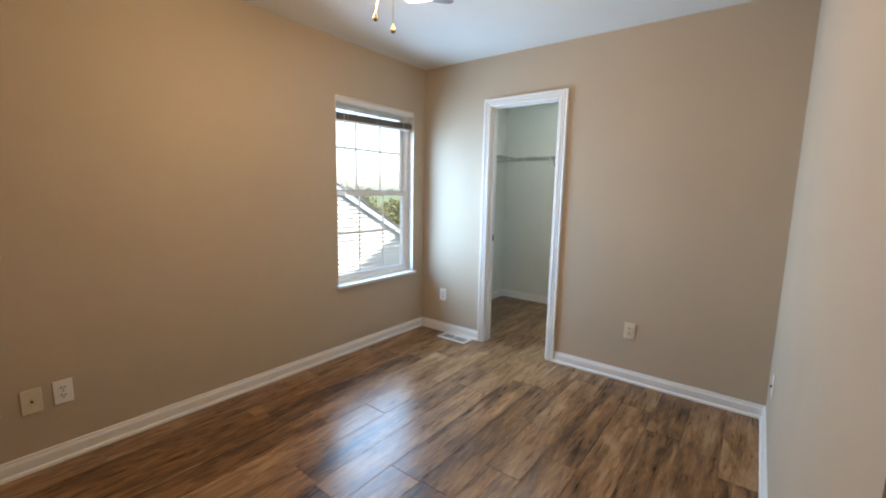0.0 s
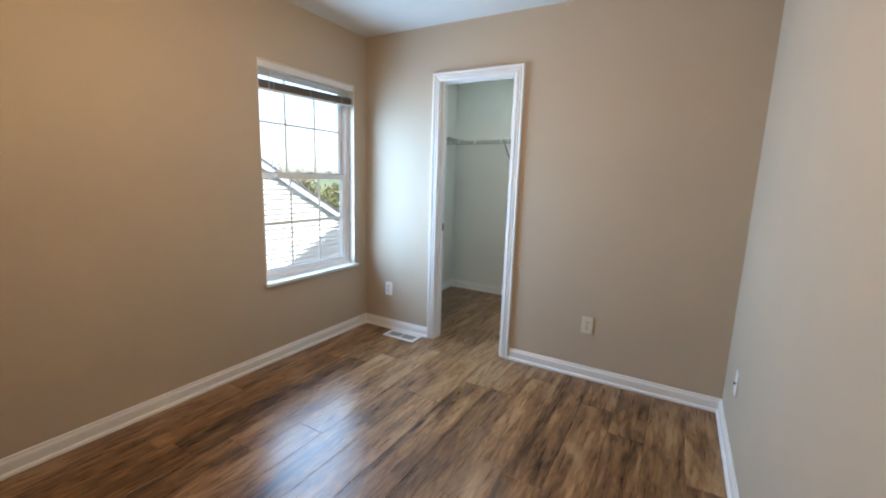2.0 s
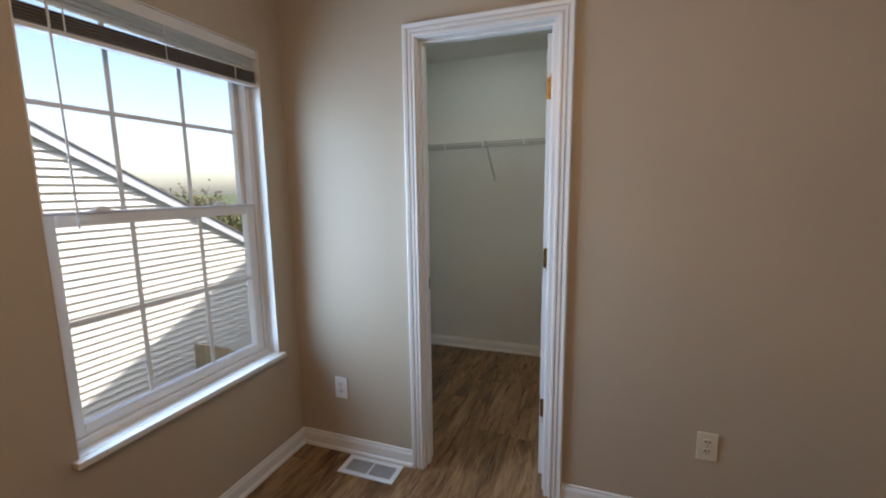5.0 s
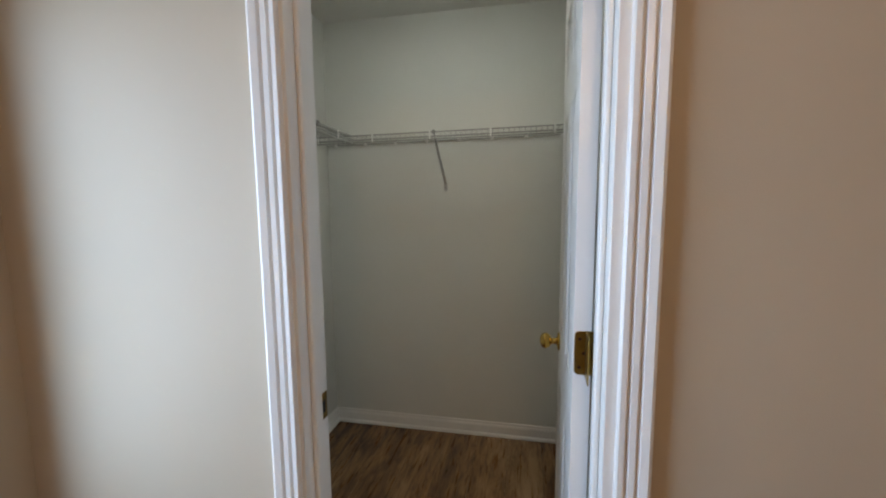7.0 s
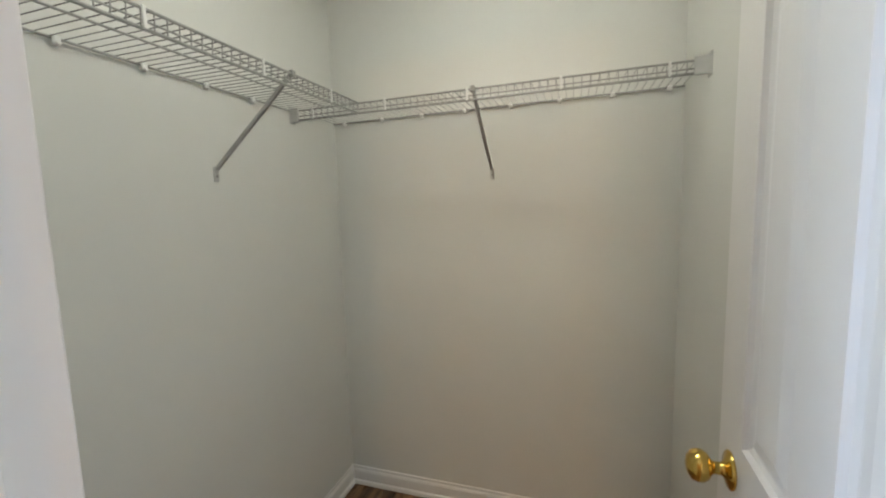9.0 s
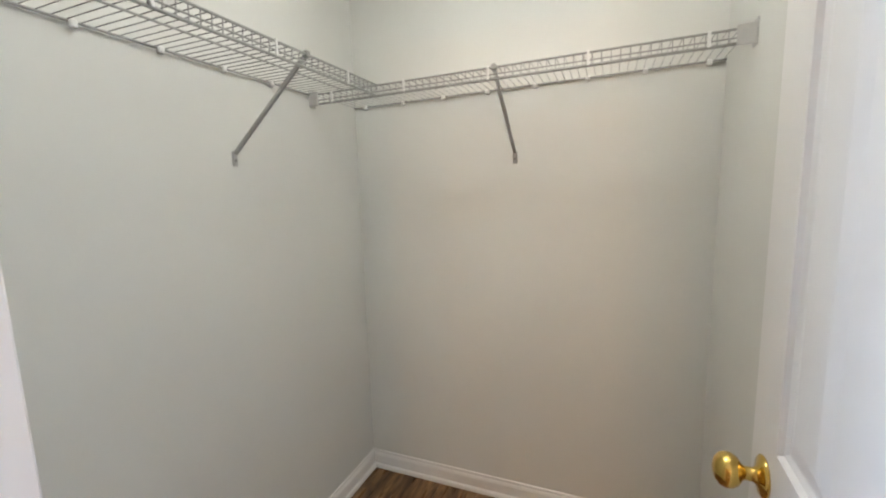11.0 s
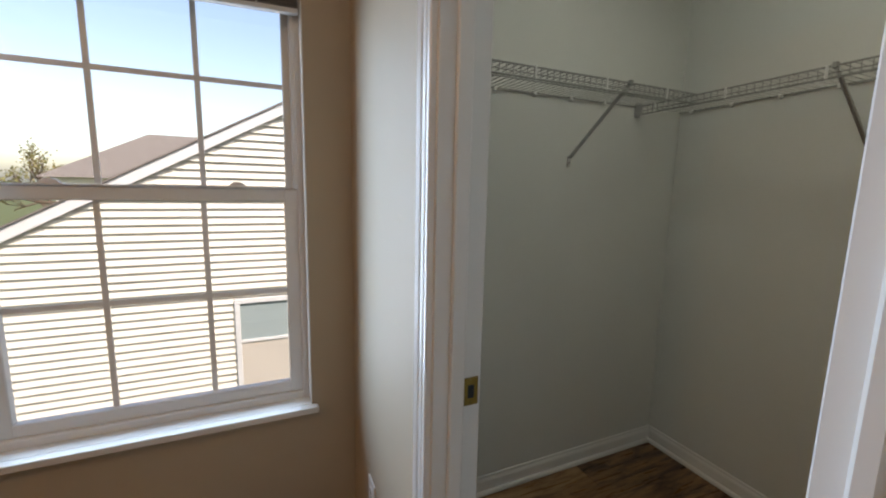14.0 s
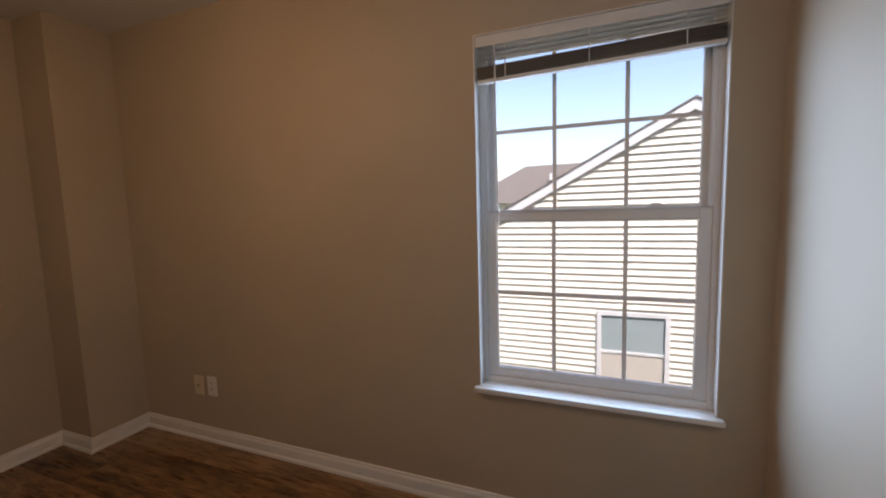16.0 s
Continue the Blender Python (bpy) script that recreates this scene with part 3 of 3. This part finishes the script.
for half in ((RX0 + 0.028, 0.469), (0.481, RX1 - 0.028)):
    k = 0
    x = half[0] + 0.004
    while x < half[1]:
        boxes("slat", M_FILTER, ((x, RY0 + 0.026, 0.002), (x + 0.003, RY1 - 0.026, 0.0052)), parent=reg)
        x += 0.010


# ---- wire shelves in the closet ----
DECK = 1.730


def wire_shelf(name, at, turn, length, brackets, left_end, right_end, sag=0.0):
    """A ventilated shelf along local x from 0, its back at local y = 0, its front at y = -0.30; brackets: x of diagonal struts."""
    s = thing(name, (0, 0, 0), "white ventilated wire closet shelf on diagonal brackets", "wire shelf", "closet shelves")
    D, LIP = 0.300, 0.037
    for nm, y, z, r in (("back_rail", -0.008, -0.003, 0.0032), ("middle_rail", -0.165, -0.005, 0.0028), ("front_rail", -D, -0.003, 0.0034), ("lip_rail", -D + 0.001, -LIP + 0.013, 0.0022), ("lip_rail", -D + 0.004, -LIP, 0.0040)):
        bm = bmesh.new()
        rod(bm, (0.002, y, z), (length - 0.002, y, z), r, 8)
        part(nm, bm, M_SHADED_WIRE, s)
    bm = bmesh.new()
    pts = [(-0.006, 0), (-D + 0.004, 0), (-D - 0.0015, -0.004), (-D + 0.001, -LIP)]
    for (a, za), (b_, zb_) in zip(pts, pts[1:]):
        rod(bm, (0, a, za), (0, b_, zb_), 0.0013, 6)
    me = finish(bm, "deck_wire", M_SHADED_WIRE)
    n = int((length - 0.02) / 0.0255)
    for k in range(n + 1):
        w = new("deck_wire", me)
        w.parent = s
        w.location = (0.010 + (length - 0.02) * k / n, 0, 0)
    k = 0.10
    while k < length - 0.03:
        bm = bmesh.new()
        box(bm, (k - 0.004, -D - 0.006, -LIP - 0.002), (k + 0.004, -D - 0.001, 0.002), 0.0015)
        part("lip_clip", bm, M_CLIP, s)
        k += 0.30
    k = 0.06
    while k < length - 0.02:
        bm = bmesh.new()
        box(bm, (k - 0.008, -0.016, -0.016), (k + 0.008, 0.0, 0.003), 0.003)
        rod(bm, (k, -0.014, -0.012), (k, -0.019, -0.012), 0.004, 8)
        part("wall_clip", bm, M_CLIP, s)
        k += 0.185
    for bx in brackets:
        bm = bmesh.new()
        a, b_ = Vector((bx, -D + 0.004, -0.004)), Vector((bx, -0.007, -0.247))
        d = (b_ - a).normalized()
        side = Vector((1, 0, 0))
        up = d.cross(side)
        sec = [(-0.0055, -0.004), (0.0055, -0.004), (0.0055, 0.005), (0.004, 0.005), (0.004, -0.0025), (-0.004, -0.0025), (-0.004, 0.005), (-0.0055, 0.005)]
        r0 = [bm.verts.new(a + side * p + up * q) for p, q in sec]
        r1 = [bm.verts.new(b_ + side * p + up * q) for p, q in sec]
        for i in range(8):
            bm.faces.new((r0[i], r0[(i + 1) % 8], r1[(i + 1) % 8], r1[i]))
        bm.faces.new(r0[::-1])
        bm.faces.new(r1)
        strut = part("bracket", bm, M_STRUT, s)
        bm = bmesh.new()
        box(bm, (bx - 0.009, -0.006, -0.285), (bx + 0.009, 0.0, -0.240), 0.002)
        part("foot", bm, M_STRUT, strut)
        bm = bmesh.new()
        rod(bm, (bx, -0.005, -0.268), (bx, -0.009, -0.268), 0.004, 10)
        part("screw", bm, M_STEEL, strut)
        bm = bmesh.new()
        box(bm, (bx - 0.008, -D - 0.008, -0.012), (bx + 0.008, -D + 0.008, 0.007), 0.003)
        part("hook", bm, M_SHADED_WIRE, strut)
    for flag, x0, x1 in ((left_end, 0.0, 0.040), (right_end, length - 0.045, length)):
        if flag:
            bm = bmesh.new()
            box(bm, (x0, -D - 0.010, -LIP - 0.008), (x1, -D - 0.003, 0.006), 0.002)
            xe = (x0, x0 + 0.004) if x0 == 0.0 else (x1 - 0.004, x1)
            box(bm, (xe[0], -D - 0.012, -LIP - 0.012), (xe[1], -D + 0.022, 0.018), 0.0015)
            part("end_bracket", bm, M_STRUT, s)
    s.matrix_basis = Matrix.Translation(at) @ pose(0, 0, 0, 0, sag, turn)
    return reset_inverse(s)


wire_shelf("wire_shelf", (0, CB, DECK), 0, CR, (0.719,), True, True, -0.6)
wire_shelf("wire_shelf", (0, 0.105, DECK), 90, CB - 0.312 - 0.105, (0.919 - 0.105,), False, False)

# ---- closet ceiling light ----
cl = thing("closet_light", (0.80, 0.80, CEIL - 0.015), "slim white closet ceiling light, switched on", "ceiling light")
boxes("housing", M_TRIM, ((0.515, 0.700, CEIL - 0.030), (1.072, 0.900, CEIL - 0.0152)), parent=cl, bevel=0.003)
bm = bmesh.new()
box(bm, (0.533, 0.711, CEIL - 0.058), (1.054, 0.889, CEIL - 0.0298), 0.012, 3)
part("diffuser", bm, M_LIT, cl, "lit milky diffuser")
for x in (0.5245, 1.0625):
    boxes("end_cap", M_TRIM, ((x - 0.009, 0.707, CEIL - 0.061), (x + 0.009, 0.893, CEIL - 0.0298)), parent=cl, bevel=0.003)

# ---- ceiling fan ----
fan = thing("ceiling_fan", (FAN_X, FAN_Y, CEIL), "dark bronze ceiling fan with lit glass shades", "ceiling fan")
F = Matrix.Translation((FAN_X, FAN_Y, 0))
bm = bmesh.new()
lathe(bm, [(0.075, CEIL - 0.0005), (0.074, CEIL - 0.015), (0.055, CEIL - 0.050), (0.018, CEIL - 0.060)], F, 28)
part("canopy", bm, M_BRONZE, fan, "", True)
bm = bmesh.new()
lathe(bm, [(0.016, CEIL - 0.055), (0.016, 2.34)], F, 16)
part("downrod", bm, M_BRONZE, fan, "", True)
bm = bmesh.new()
lathe(bm, [(0.03, 2.345), (0.085, 2.335), (0.115, 2.305), (0.118, 2.265), (0.095, 2.240), (0.055, 2.225), (0.045, 2.19), (0.060, 2.18), (0.060, 2.15), (0.020, 2.14)], F, 32)
part("motor", bm, M_BRONZE, fan, "", True)
for k in range(5):
    R = F @ pose(0, 0, 0, 0, 0, 106 + 72 * k)
    bm = bmesh.new()
    pts = [(0.17, -0.05), (0.30, -0.062), (0.48, -0.066), (0.525, -0.055), (0.54, -0.025), (0.54, 0.025), (0.525, 0.055), (0.48, 0.066), (0.30, 0.062), (0.17, 0.05)]
    prism(bm, pts, "z", 2.277, 2.284)
    bm.transform(R @ pose(0, 0, 2.28, 10, 0, 0) @ pose(0, 0, -2.28))
    blade = part("blade", bm, M_BLADE, fan, "dark wood fan blade")
    bm = bmesh.new()
    box(bm, (0.09, -0.014, 2.273), (0.19, 0.014, 2.278), 0.002)
    box(bm, (0.17, -0.035, 2.268), (0.23, 0.035, 2.273), 0.002)
    bm.transform(R)
    part("blade_iron", bm, M_BRONZE, blade)
for k in range(3):
    a = 80 + 120 * k
    R = F @ pose(0, 0, 0, 0, 0, a)
    bm = bmesh.new()
    rod(bm, (0.04, 0, 2.205), (0.115, 0, 2.222), 0.008, 10)
    lathe(bm, [(0.022, 2.235), (0.024, 2.215), (0.026, 2.205), (0.015, 2.20)], pose(0.125, 0, 0), 16)
    bm.transform(R)
    arm = part("lamp_arm", bm, M_BRONZE, fan)
    bm = bmesh.new()
    prof = [(0.026, 2.212), (0.040, 2.197), (0.052, 2.172), (0.060, 2.142), (0.068, 2.127)]
    inner = [(r - 0.003, z) for r, z in reversed(prof)]
    n = 24
    rings = [[bm.verts.new((0.125 + r * math.cos(2 * math.pi * i / n), r * math.sin(2 * math.pi * i / n), z)) for i in range(n)] for r, z in prof + inner]
    for p, q in zip(rings, rings[1:]):
        for i in range(n):
            bm.faces.new((p[i], p[(i + 1) % n], q[(i + 1) % n], q[i]))
    bm.transform(R @ Matrix.Translation((0.125, 0, 2.21)) @ pose(0, 0, 0, 0, -14, 0) @ Matrix.Translation((-0.125, 0, -2.21)))
    part("shade", bm, M_LAMP, arm, "lit frosted glass bell shade", True)
for dx, dy, zl in ((-0.000, 0.000, 1.965), (-0.052, -0.045, 2.008)):
    bm = bmesh.new()
    rod(bm, (FAN_X + dx, FAN_Y + dy, zl + 0.02), (FAN_X + dx * 0.6, FAN_Y + dy * 0.6, 2.152), 0.0014, 6)
    ch = part("pull_chain", bm, M_BRASS, fan)
    bm = bmesh.new()
    lathe(bm, [(0.002, 0.036), (0.004, 0.028), (0.009, 0.014), (0.010, 0.006), (0.006, 0.0), (0.002, -0.002)], Matrix.Translation((FAN_X + dx, FAN_Y + dy, zl - 0.012)), 14)
    part("pendant", bm, M_BRASS_OLD if dx == 0 else M_BRONZE, ch, "small bell-shaped chain pendant", True)

# ---- outside ----
GZ = -3.0
bm = bmesh.new()
N = 24
for i in range(N):
    a0, a1 = 2 * math.pi * i / N, 2 * math.pi * (i + 1) / N
    bm.faces.new([bm.verts.new(v) for v in ((0, 0, GZ), (900 * math.cos(a0), 900 * math.sin(a0), GZ), (900 * math.cos(a1), 900 * math.sin(a1), GZ))])
bmesh.ops.remove_doubles(bm, verts=bm.verts, dist=1e-4)
tagged(part("ground", bm, M_GRASS, None), "dull green lawn between the houses", "ground", kind="structure")

# own house: outer wall below, low roof over the room and a taller gable wing that shades the neighbour
structure("wall_own_house", M_SIDING, "light vinyl-sided outer wall under the room", "wall",
          ((-EXT, Y2 - 0.1, GZ), (EX + 0.1, CB + 0.1, -0.31)), ((EX + 0.06, Y2 - 0.1, -0.31), (EX + 0.1, CB + 0.1, -0.021)), ((0.0, Y2 - 0.1, -0.31), (EX + 0.06, Y2 - 0.06, -0.021)), ((EX + 0.06, END + 0.1, -0.02), (EX + 0.1, CB + 0.1, CEIL - 0.016)), ((-EXT, CB + 0.105, GZ), (EX + 0.1, 14.0, 2.5)))
bm = bmesh.new()
prism(bm, [(3.35, 2.55), (3.35, 4.18), (9.0, 7.08), (14.6, 4.18), (14.6, 2.55)], "x", -0.45, 6.0)
box(bm, (-0.45, Y2 - 0.4, 2.6), (6.0, 3.34, 2.7))
tagged(part("roof_own_house", bm, M_SHINGLE, None), "brown shingle roof of the house", "roof", kind="structure")

HX, AY, AZ, SL = -5.2, 0.60, 2.70, 0.548
HALF = 5.6
house = thing("neighbour_house", (HX, AY, GZ), "cream vinyl-sided gable house next door", "house")
bm = bmesh.new()
eave = AZ - SL * HALF
prism(bm, [(AY - HALF, GZ), (AY + HALF, GZ), (AY + HALF, eave), (AY, AZ), (AY - HALF, eave)], "x", HX - 9.0, HX - 0.056)
part("wall", bm, M_SIDING, house)
HW = (-0.60, 0.30, -1.80, -0.42)     # window y0 y1 z0 z1 within its trim
COURSE = 0.108
zc = GZ + 0.1
while zc < AZ - 0.10:
    half = min(HALF - 0.02, (AZ - 0.05 - zc - COURSE * 0.5) / SL)
    spans = [(AY - half, AY + half)]
    if zc + COURSE > HW[2] - 0.07 and zc < HW[3] + 0.07:
        spans = [(AY - half, HW[0] - 0.07), (HW[1] + 0.07, AY + half)]
    for a, b_ in spans:
        bm = bmesh.new()
        prism(bm, [(HX - 0.055, zc - 0.004), (HX, zc - 0.004), (HX + 0.002, zc), (HX - 0.042, zc + COURSE - 0.005), (HX - 0.055, zc + COURSE - 0.005)], "y", a, b_)
        part("siding_board", bm, M_SIDING, house)
    zc += COURSE
hw = ring("house_window", HX - 0.03, HX + 0.035, HW[0] - 0.07, HW[1] + 0.07, HW[2] - 0.07, HW[3] + 0.07, 0.07, 0.07, 0.07, M_FASCIA, house, 0.004)
mid = (HW[2] + HW[3]) / 2 + 0.10
boxes("window_pane", M_HOUSE_GLASS, ((HX - 0.02, HW[0], mid), (HX - 0.005, HW[1], HW[3])), parent=hw)
boxes("window_pane", M_SHADE_CLOTH, ((HX - 0.02, HW[0], HW[2]), (HX - 0.008, HW[1], mid)), parent=hw)
boxes("meeting_rail", M_FASCIA, ((HX - 0.02, HW[0], mid - 0.022), (HX + 0.012, HW[1], mid + 0.022)), parent=hw, bevel=0.003)
for s in (-1, 1):
    ye = AY + s * (HALF + 0.35)
    ze = AZ - SL * (HALF + 0.35)
    bm = bmesh.new()
    prism(bm, [(AY, AZ + 0.07), (ye, ze + 0.07), (ye, ze - 0.08), (AY, AZ - 0.08)], "x", HX + 0.030, HX + 0.055)
    part("rake_board", bm, M_FASCIA, house, "pale grey rake board")
    bm = bmesh.new()
    prism(bm, [(AY, AZ - 0.03), (ye, ze - 0.03), (ye, ze - 0.05), (AY, AZ - 0.05)], "x", HX - 0.02, HX + 0.030)
    part("soffit", bm, M_FASCIA, house)
    bm = bmesh.new()
    prism(bm, [(AY, AZ + 0.10), (ye, ze + 0.10), (ye, ze + 0.075), (AY, AZ + 0.075)], "x", HX - 9.3, HX + 0.08)
    part("roof", bm, M_SHINGLE, house, "brown shingle roof")
boxes("corner_board", M_FASCIA, ((HX - 0.05, AY + HALF - 0.02, GZ), (HX + 0.02, AY + HALF + 0.02, eave)), parent=house)

# far house
fh = thing("far_house", (-30, -5.0, GZ), "hazy brown-roofed house beyond the neighbour", "house")
bm = bmesh.new()
box(bm, (-38, -11, GZ), (-30, 0.5, 1.6))
part("wall", bm, M_SIDING, fh)
bm = bmesh.new()
v = [bm.verts.new(p) for p in ((-29.4, -11.6, 1.5), (-29.4, 1.1, 1.5), (-38.6, 1.1, 1.5), (-38.6, -11.6, 1.5), (-34, -7.0, 4.6), (-34, -2.0, 4.6))]
for f in ((0, 1, 5, 4), (1, 2, 5), (2, 3, 4, 5), (3, 0, 4), (3, 2, 1, 0)):
    bm.faces.new([v[i] for i in f])
part("roof", bm, M_SHINGLE, fh, "brown hipped roof")
boxes("vent_pipe", M_FASCIA, ((-31.6, -4.7, 3.2), (-31.4, -4.5, 3.7)), parent=fh)

# wooden fence between the houses
fence = thing("wooden_fence", (-5.0, 3.35, GZ), "weathered tan board privacy fence", "fence")
boxes("rail", M_FENCE, ((-5.1, 3.365, GZ + 0.4), (-0.4, 3.405, GZ + 0.49)), parent=fence)
boxes("rail", M_FENCE, ((-5.1, 3.365, GZ + 1.4), (-0.4, 3.405, GZ + 1.49)), parent=fence)
rng = random.Random(5)
x = -5.1
while x < -0.5:
    h = GZ + 1.72 + rng.uniform(-0.015, 0.015)
    bm = bmesh.new()
    prism(bm, [(x, GZ), (x + 0.138, GZ), (x + 0.138, h - 0.03), (x + 0.11, h), (x + 0.028, h), (x, h - 0.03)], "y", 3.340, 3.362)
    part("board", bm, M_FENCE, fence)
    x += 0.142
for x in (-5.0, -2.6, -0.6):
    boxes("post", M_FENCE, ((x, 3.407, GZ), (x + 0.09, 3.497, GZ + 1.65)), parent=fence)


# trees
def tree(at, height, spread, seed, leaves):
    rg = random.Random(seed)
    t = thing("tree", at, "half-bare tree with thin olive-yellow leaves", "tree", "trees behind the houses")
    A = Vector(at)
    bm = bmesh.new()
    tips = []

    def limb(p, d, length, r, depth):
        q = p + d * length
        m = Matrix.Translation((p + q) / 2) @ d.to_track_quat("Z", "Y").to_matrix().to_4x4()
        bmesh.ops.create_cone(bm, cap_ends=True, segments=6, radius1=r, radius2=r * 0.62, depth=length * 1.02, matrix=m)
        tips.append((q, depth))
        if depth < 4:
            for _ in range(3 if depth else 5):
                e = Vector((rg.gauss(0, 1), rg.gauss(0, 1), rg.gauss(0.5, 0.6))).normalized()
                limb(p + d * length * rg.uniform(0.55, 1.0), (d * 0.75 + e * 0.8).normalized(), length * rg.uniform(0.55, 0.75), r * 0.55, depth + 1)

    limb(A, Vector((0, 0, 1)), height * 0.36, spread * 0.035, 0)
    part("trunk", bm, M_BARK, t)
    ends = [q for q, d in tips if d >= 2]
    verts, faces = [], []
    for _ in range(leaves):
        c = rg.choice(ends) + Vector((rg.gauss(0, 1), rg.gauss(0, 1), rg.gauss(0, 1))) * spread * 0.03
        u = Vector((rg.gauss(0, 1), rg.gauss(0, 1), rg.gauss(0, 1))).normalized() * rg.uniform(0.07, 0.14)
        w = u.cross(Vector((rg.gauss(0, 1), rg.gauss(0, 1), rg.gauss(0, 1)))).normalized() * u.length * 0.6
        n = len(verts)
        verts += [c - u, c + w, c + u, c - w]
        faces.append((n, n + 1, n + 2, n + 3))
    me = bpy.data.meshes.new("crown")
    me.from_pydata(verts, [], faces)
    me.materials.append(M_LEAF)
    cr_ = new("crown", me)
    cr_.parent = t
    cr_.matrix_parent_inverse = t.matrix_basis.inverted()


for i, (x, y, h, sp, n) in enumerate(((-13, 15.5, 3.6, 3.4, 3500), (-17, 15.3, 4.4, 3.8, 3400), (-20, 20.5, 4.4, 5, 3500), (-24, 15.5, 7.6, 5, 150), (-21, 17.2, 6.2, 4.5, 200), (-27, 13.2, 7.2, 5, 120),
                                      (-27, 22.0, 6.5, 6, 500), (-30, 16.0, 7, 6, 200), (-34, -12.5, 8, 6, 900))):
    tree((x, y, GZ), h, sp, 11 + i, n)

# ---- floor: boards on a subfloor ----
flr = structure("floor", M_SUBFLOOR, "grey-brown wood-look laminate plank floor", "floor",
                ((-0.01, Y2 - 0.05, -0.12), (EX + 0.05, CB + 0.05, -0.004)))
PW, PL = 0.182, 1.22


def plank_mesh(w, length):
    bm = bmesh.new()
    g, c, top, low = 0.0005, 0.0014, 0.0, -0.006
    lo, hi = (g, g), (w - g, length - g)
    rings = []
    for i, z in ((0, low), (0, top - c * 0.7), (c, top)):
        rings.append([bm.verts.new(v) for v in ((lo[0] + i, lo[1] + i, z), (hi[0] - i, lo[1] + i, z), (hi[0] - i, hi[1] - i, z), (lo[0] + i, hi[1] - i, z))])
    for p, q in zip(rings, rings[1:]):
        for k in range(4):
            bm.faces.new((p[k], p[(k + 1) % 4], q[(k + 1) % 4], q[k]))
    bm.faces.new(rings[-1])
    return finish(bm, "plank", M_PLANK)


rng = random.Random(21)
shared = {}
col = 0
x = 0.0
while x < EX - 0.01:
    w = min(PW, EX - x)
    far = CB if x < CR - 0.02 else (0.0 if x < W else END)
    y = Y2 - rng.uniform(0.05, PL - 0.1)
    while y < far:
        a, b_ = max(y, Y2), min(y + PL, far)
        if b_ - a > 0.02:
            key = (round(w, 3), round(b_ - a, 3))
            if key not in shared:
                shared[key] = plank_mesh(*key)
            p = new("plank", shared[key])
            p.parent = flr
            p.location = (x, a, 0)
        y += PL
    x += PW
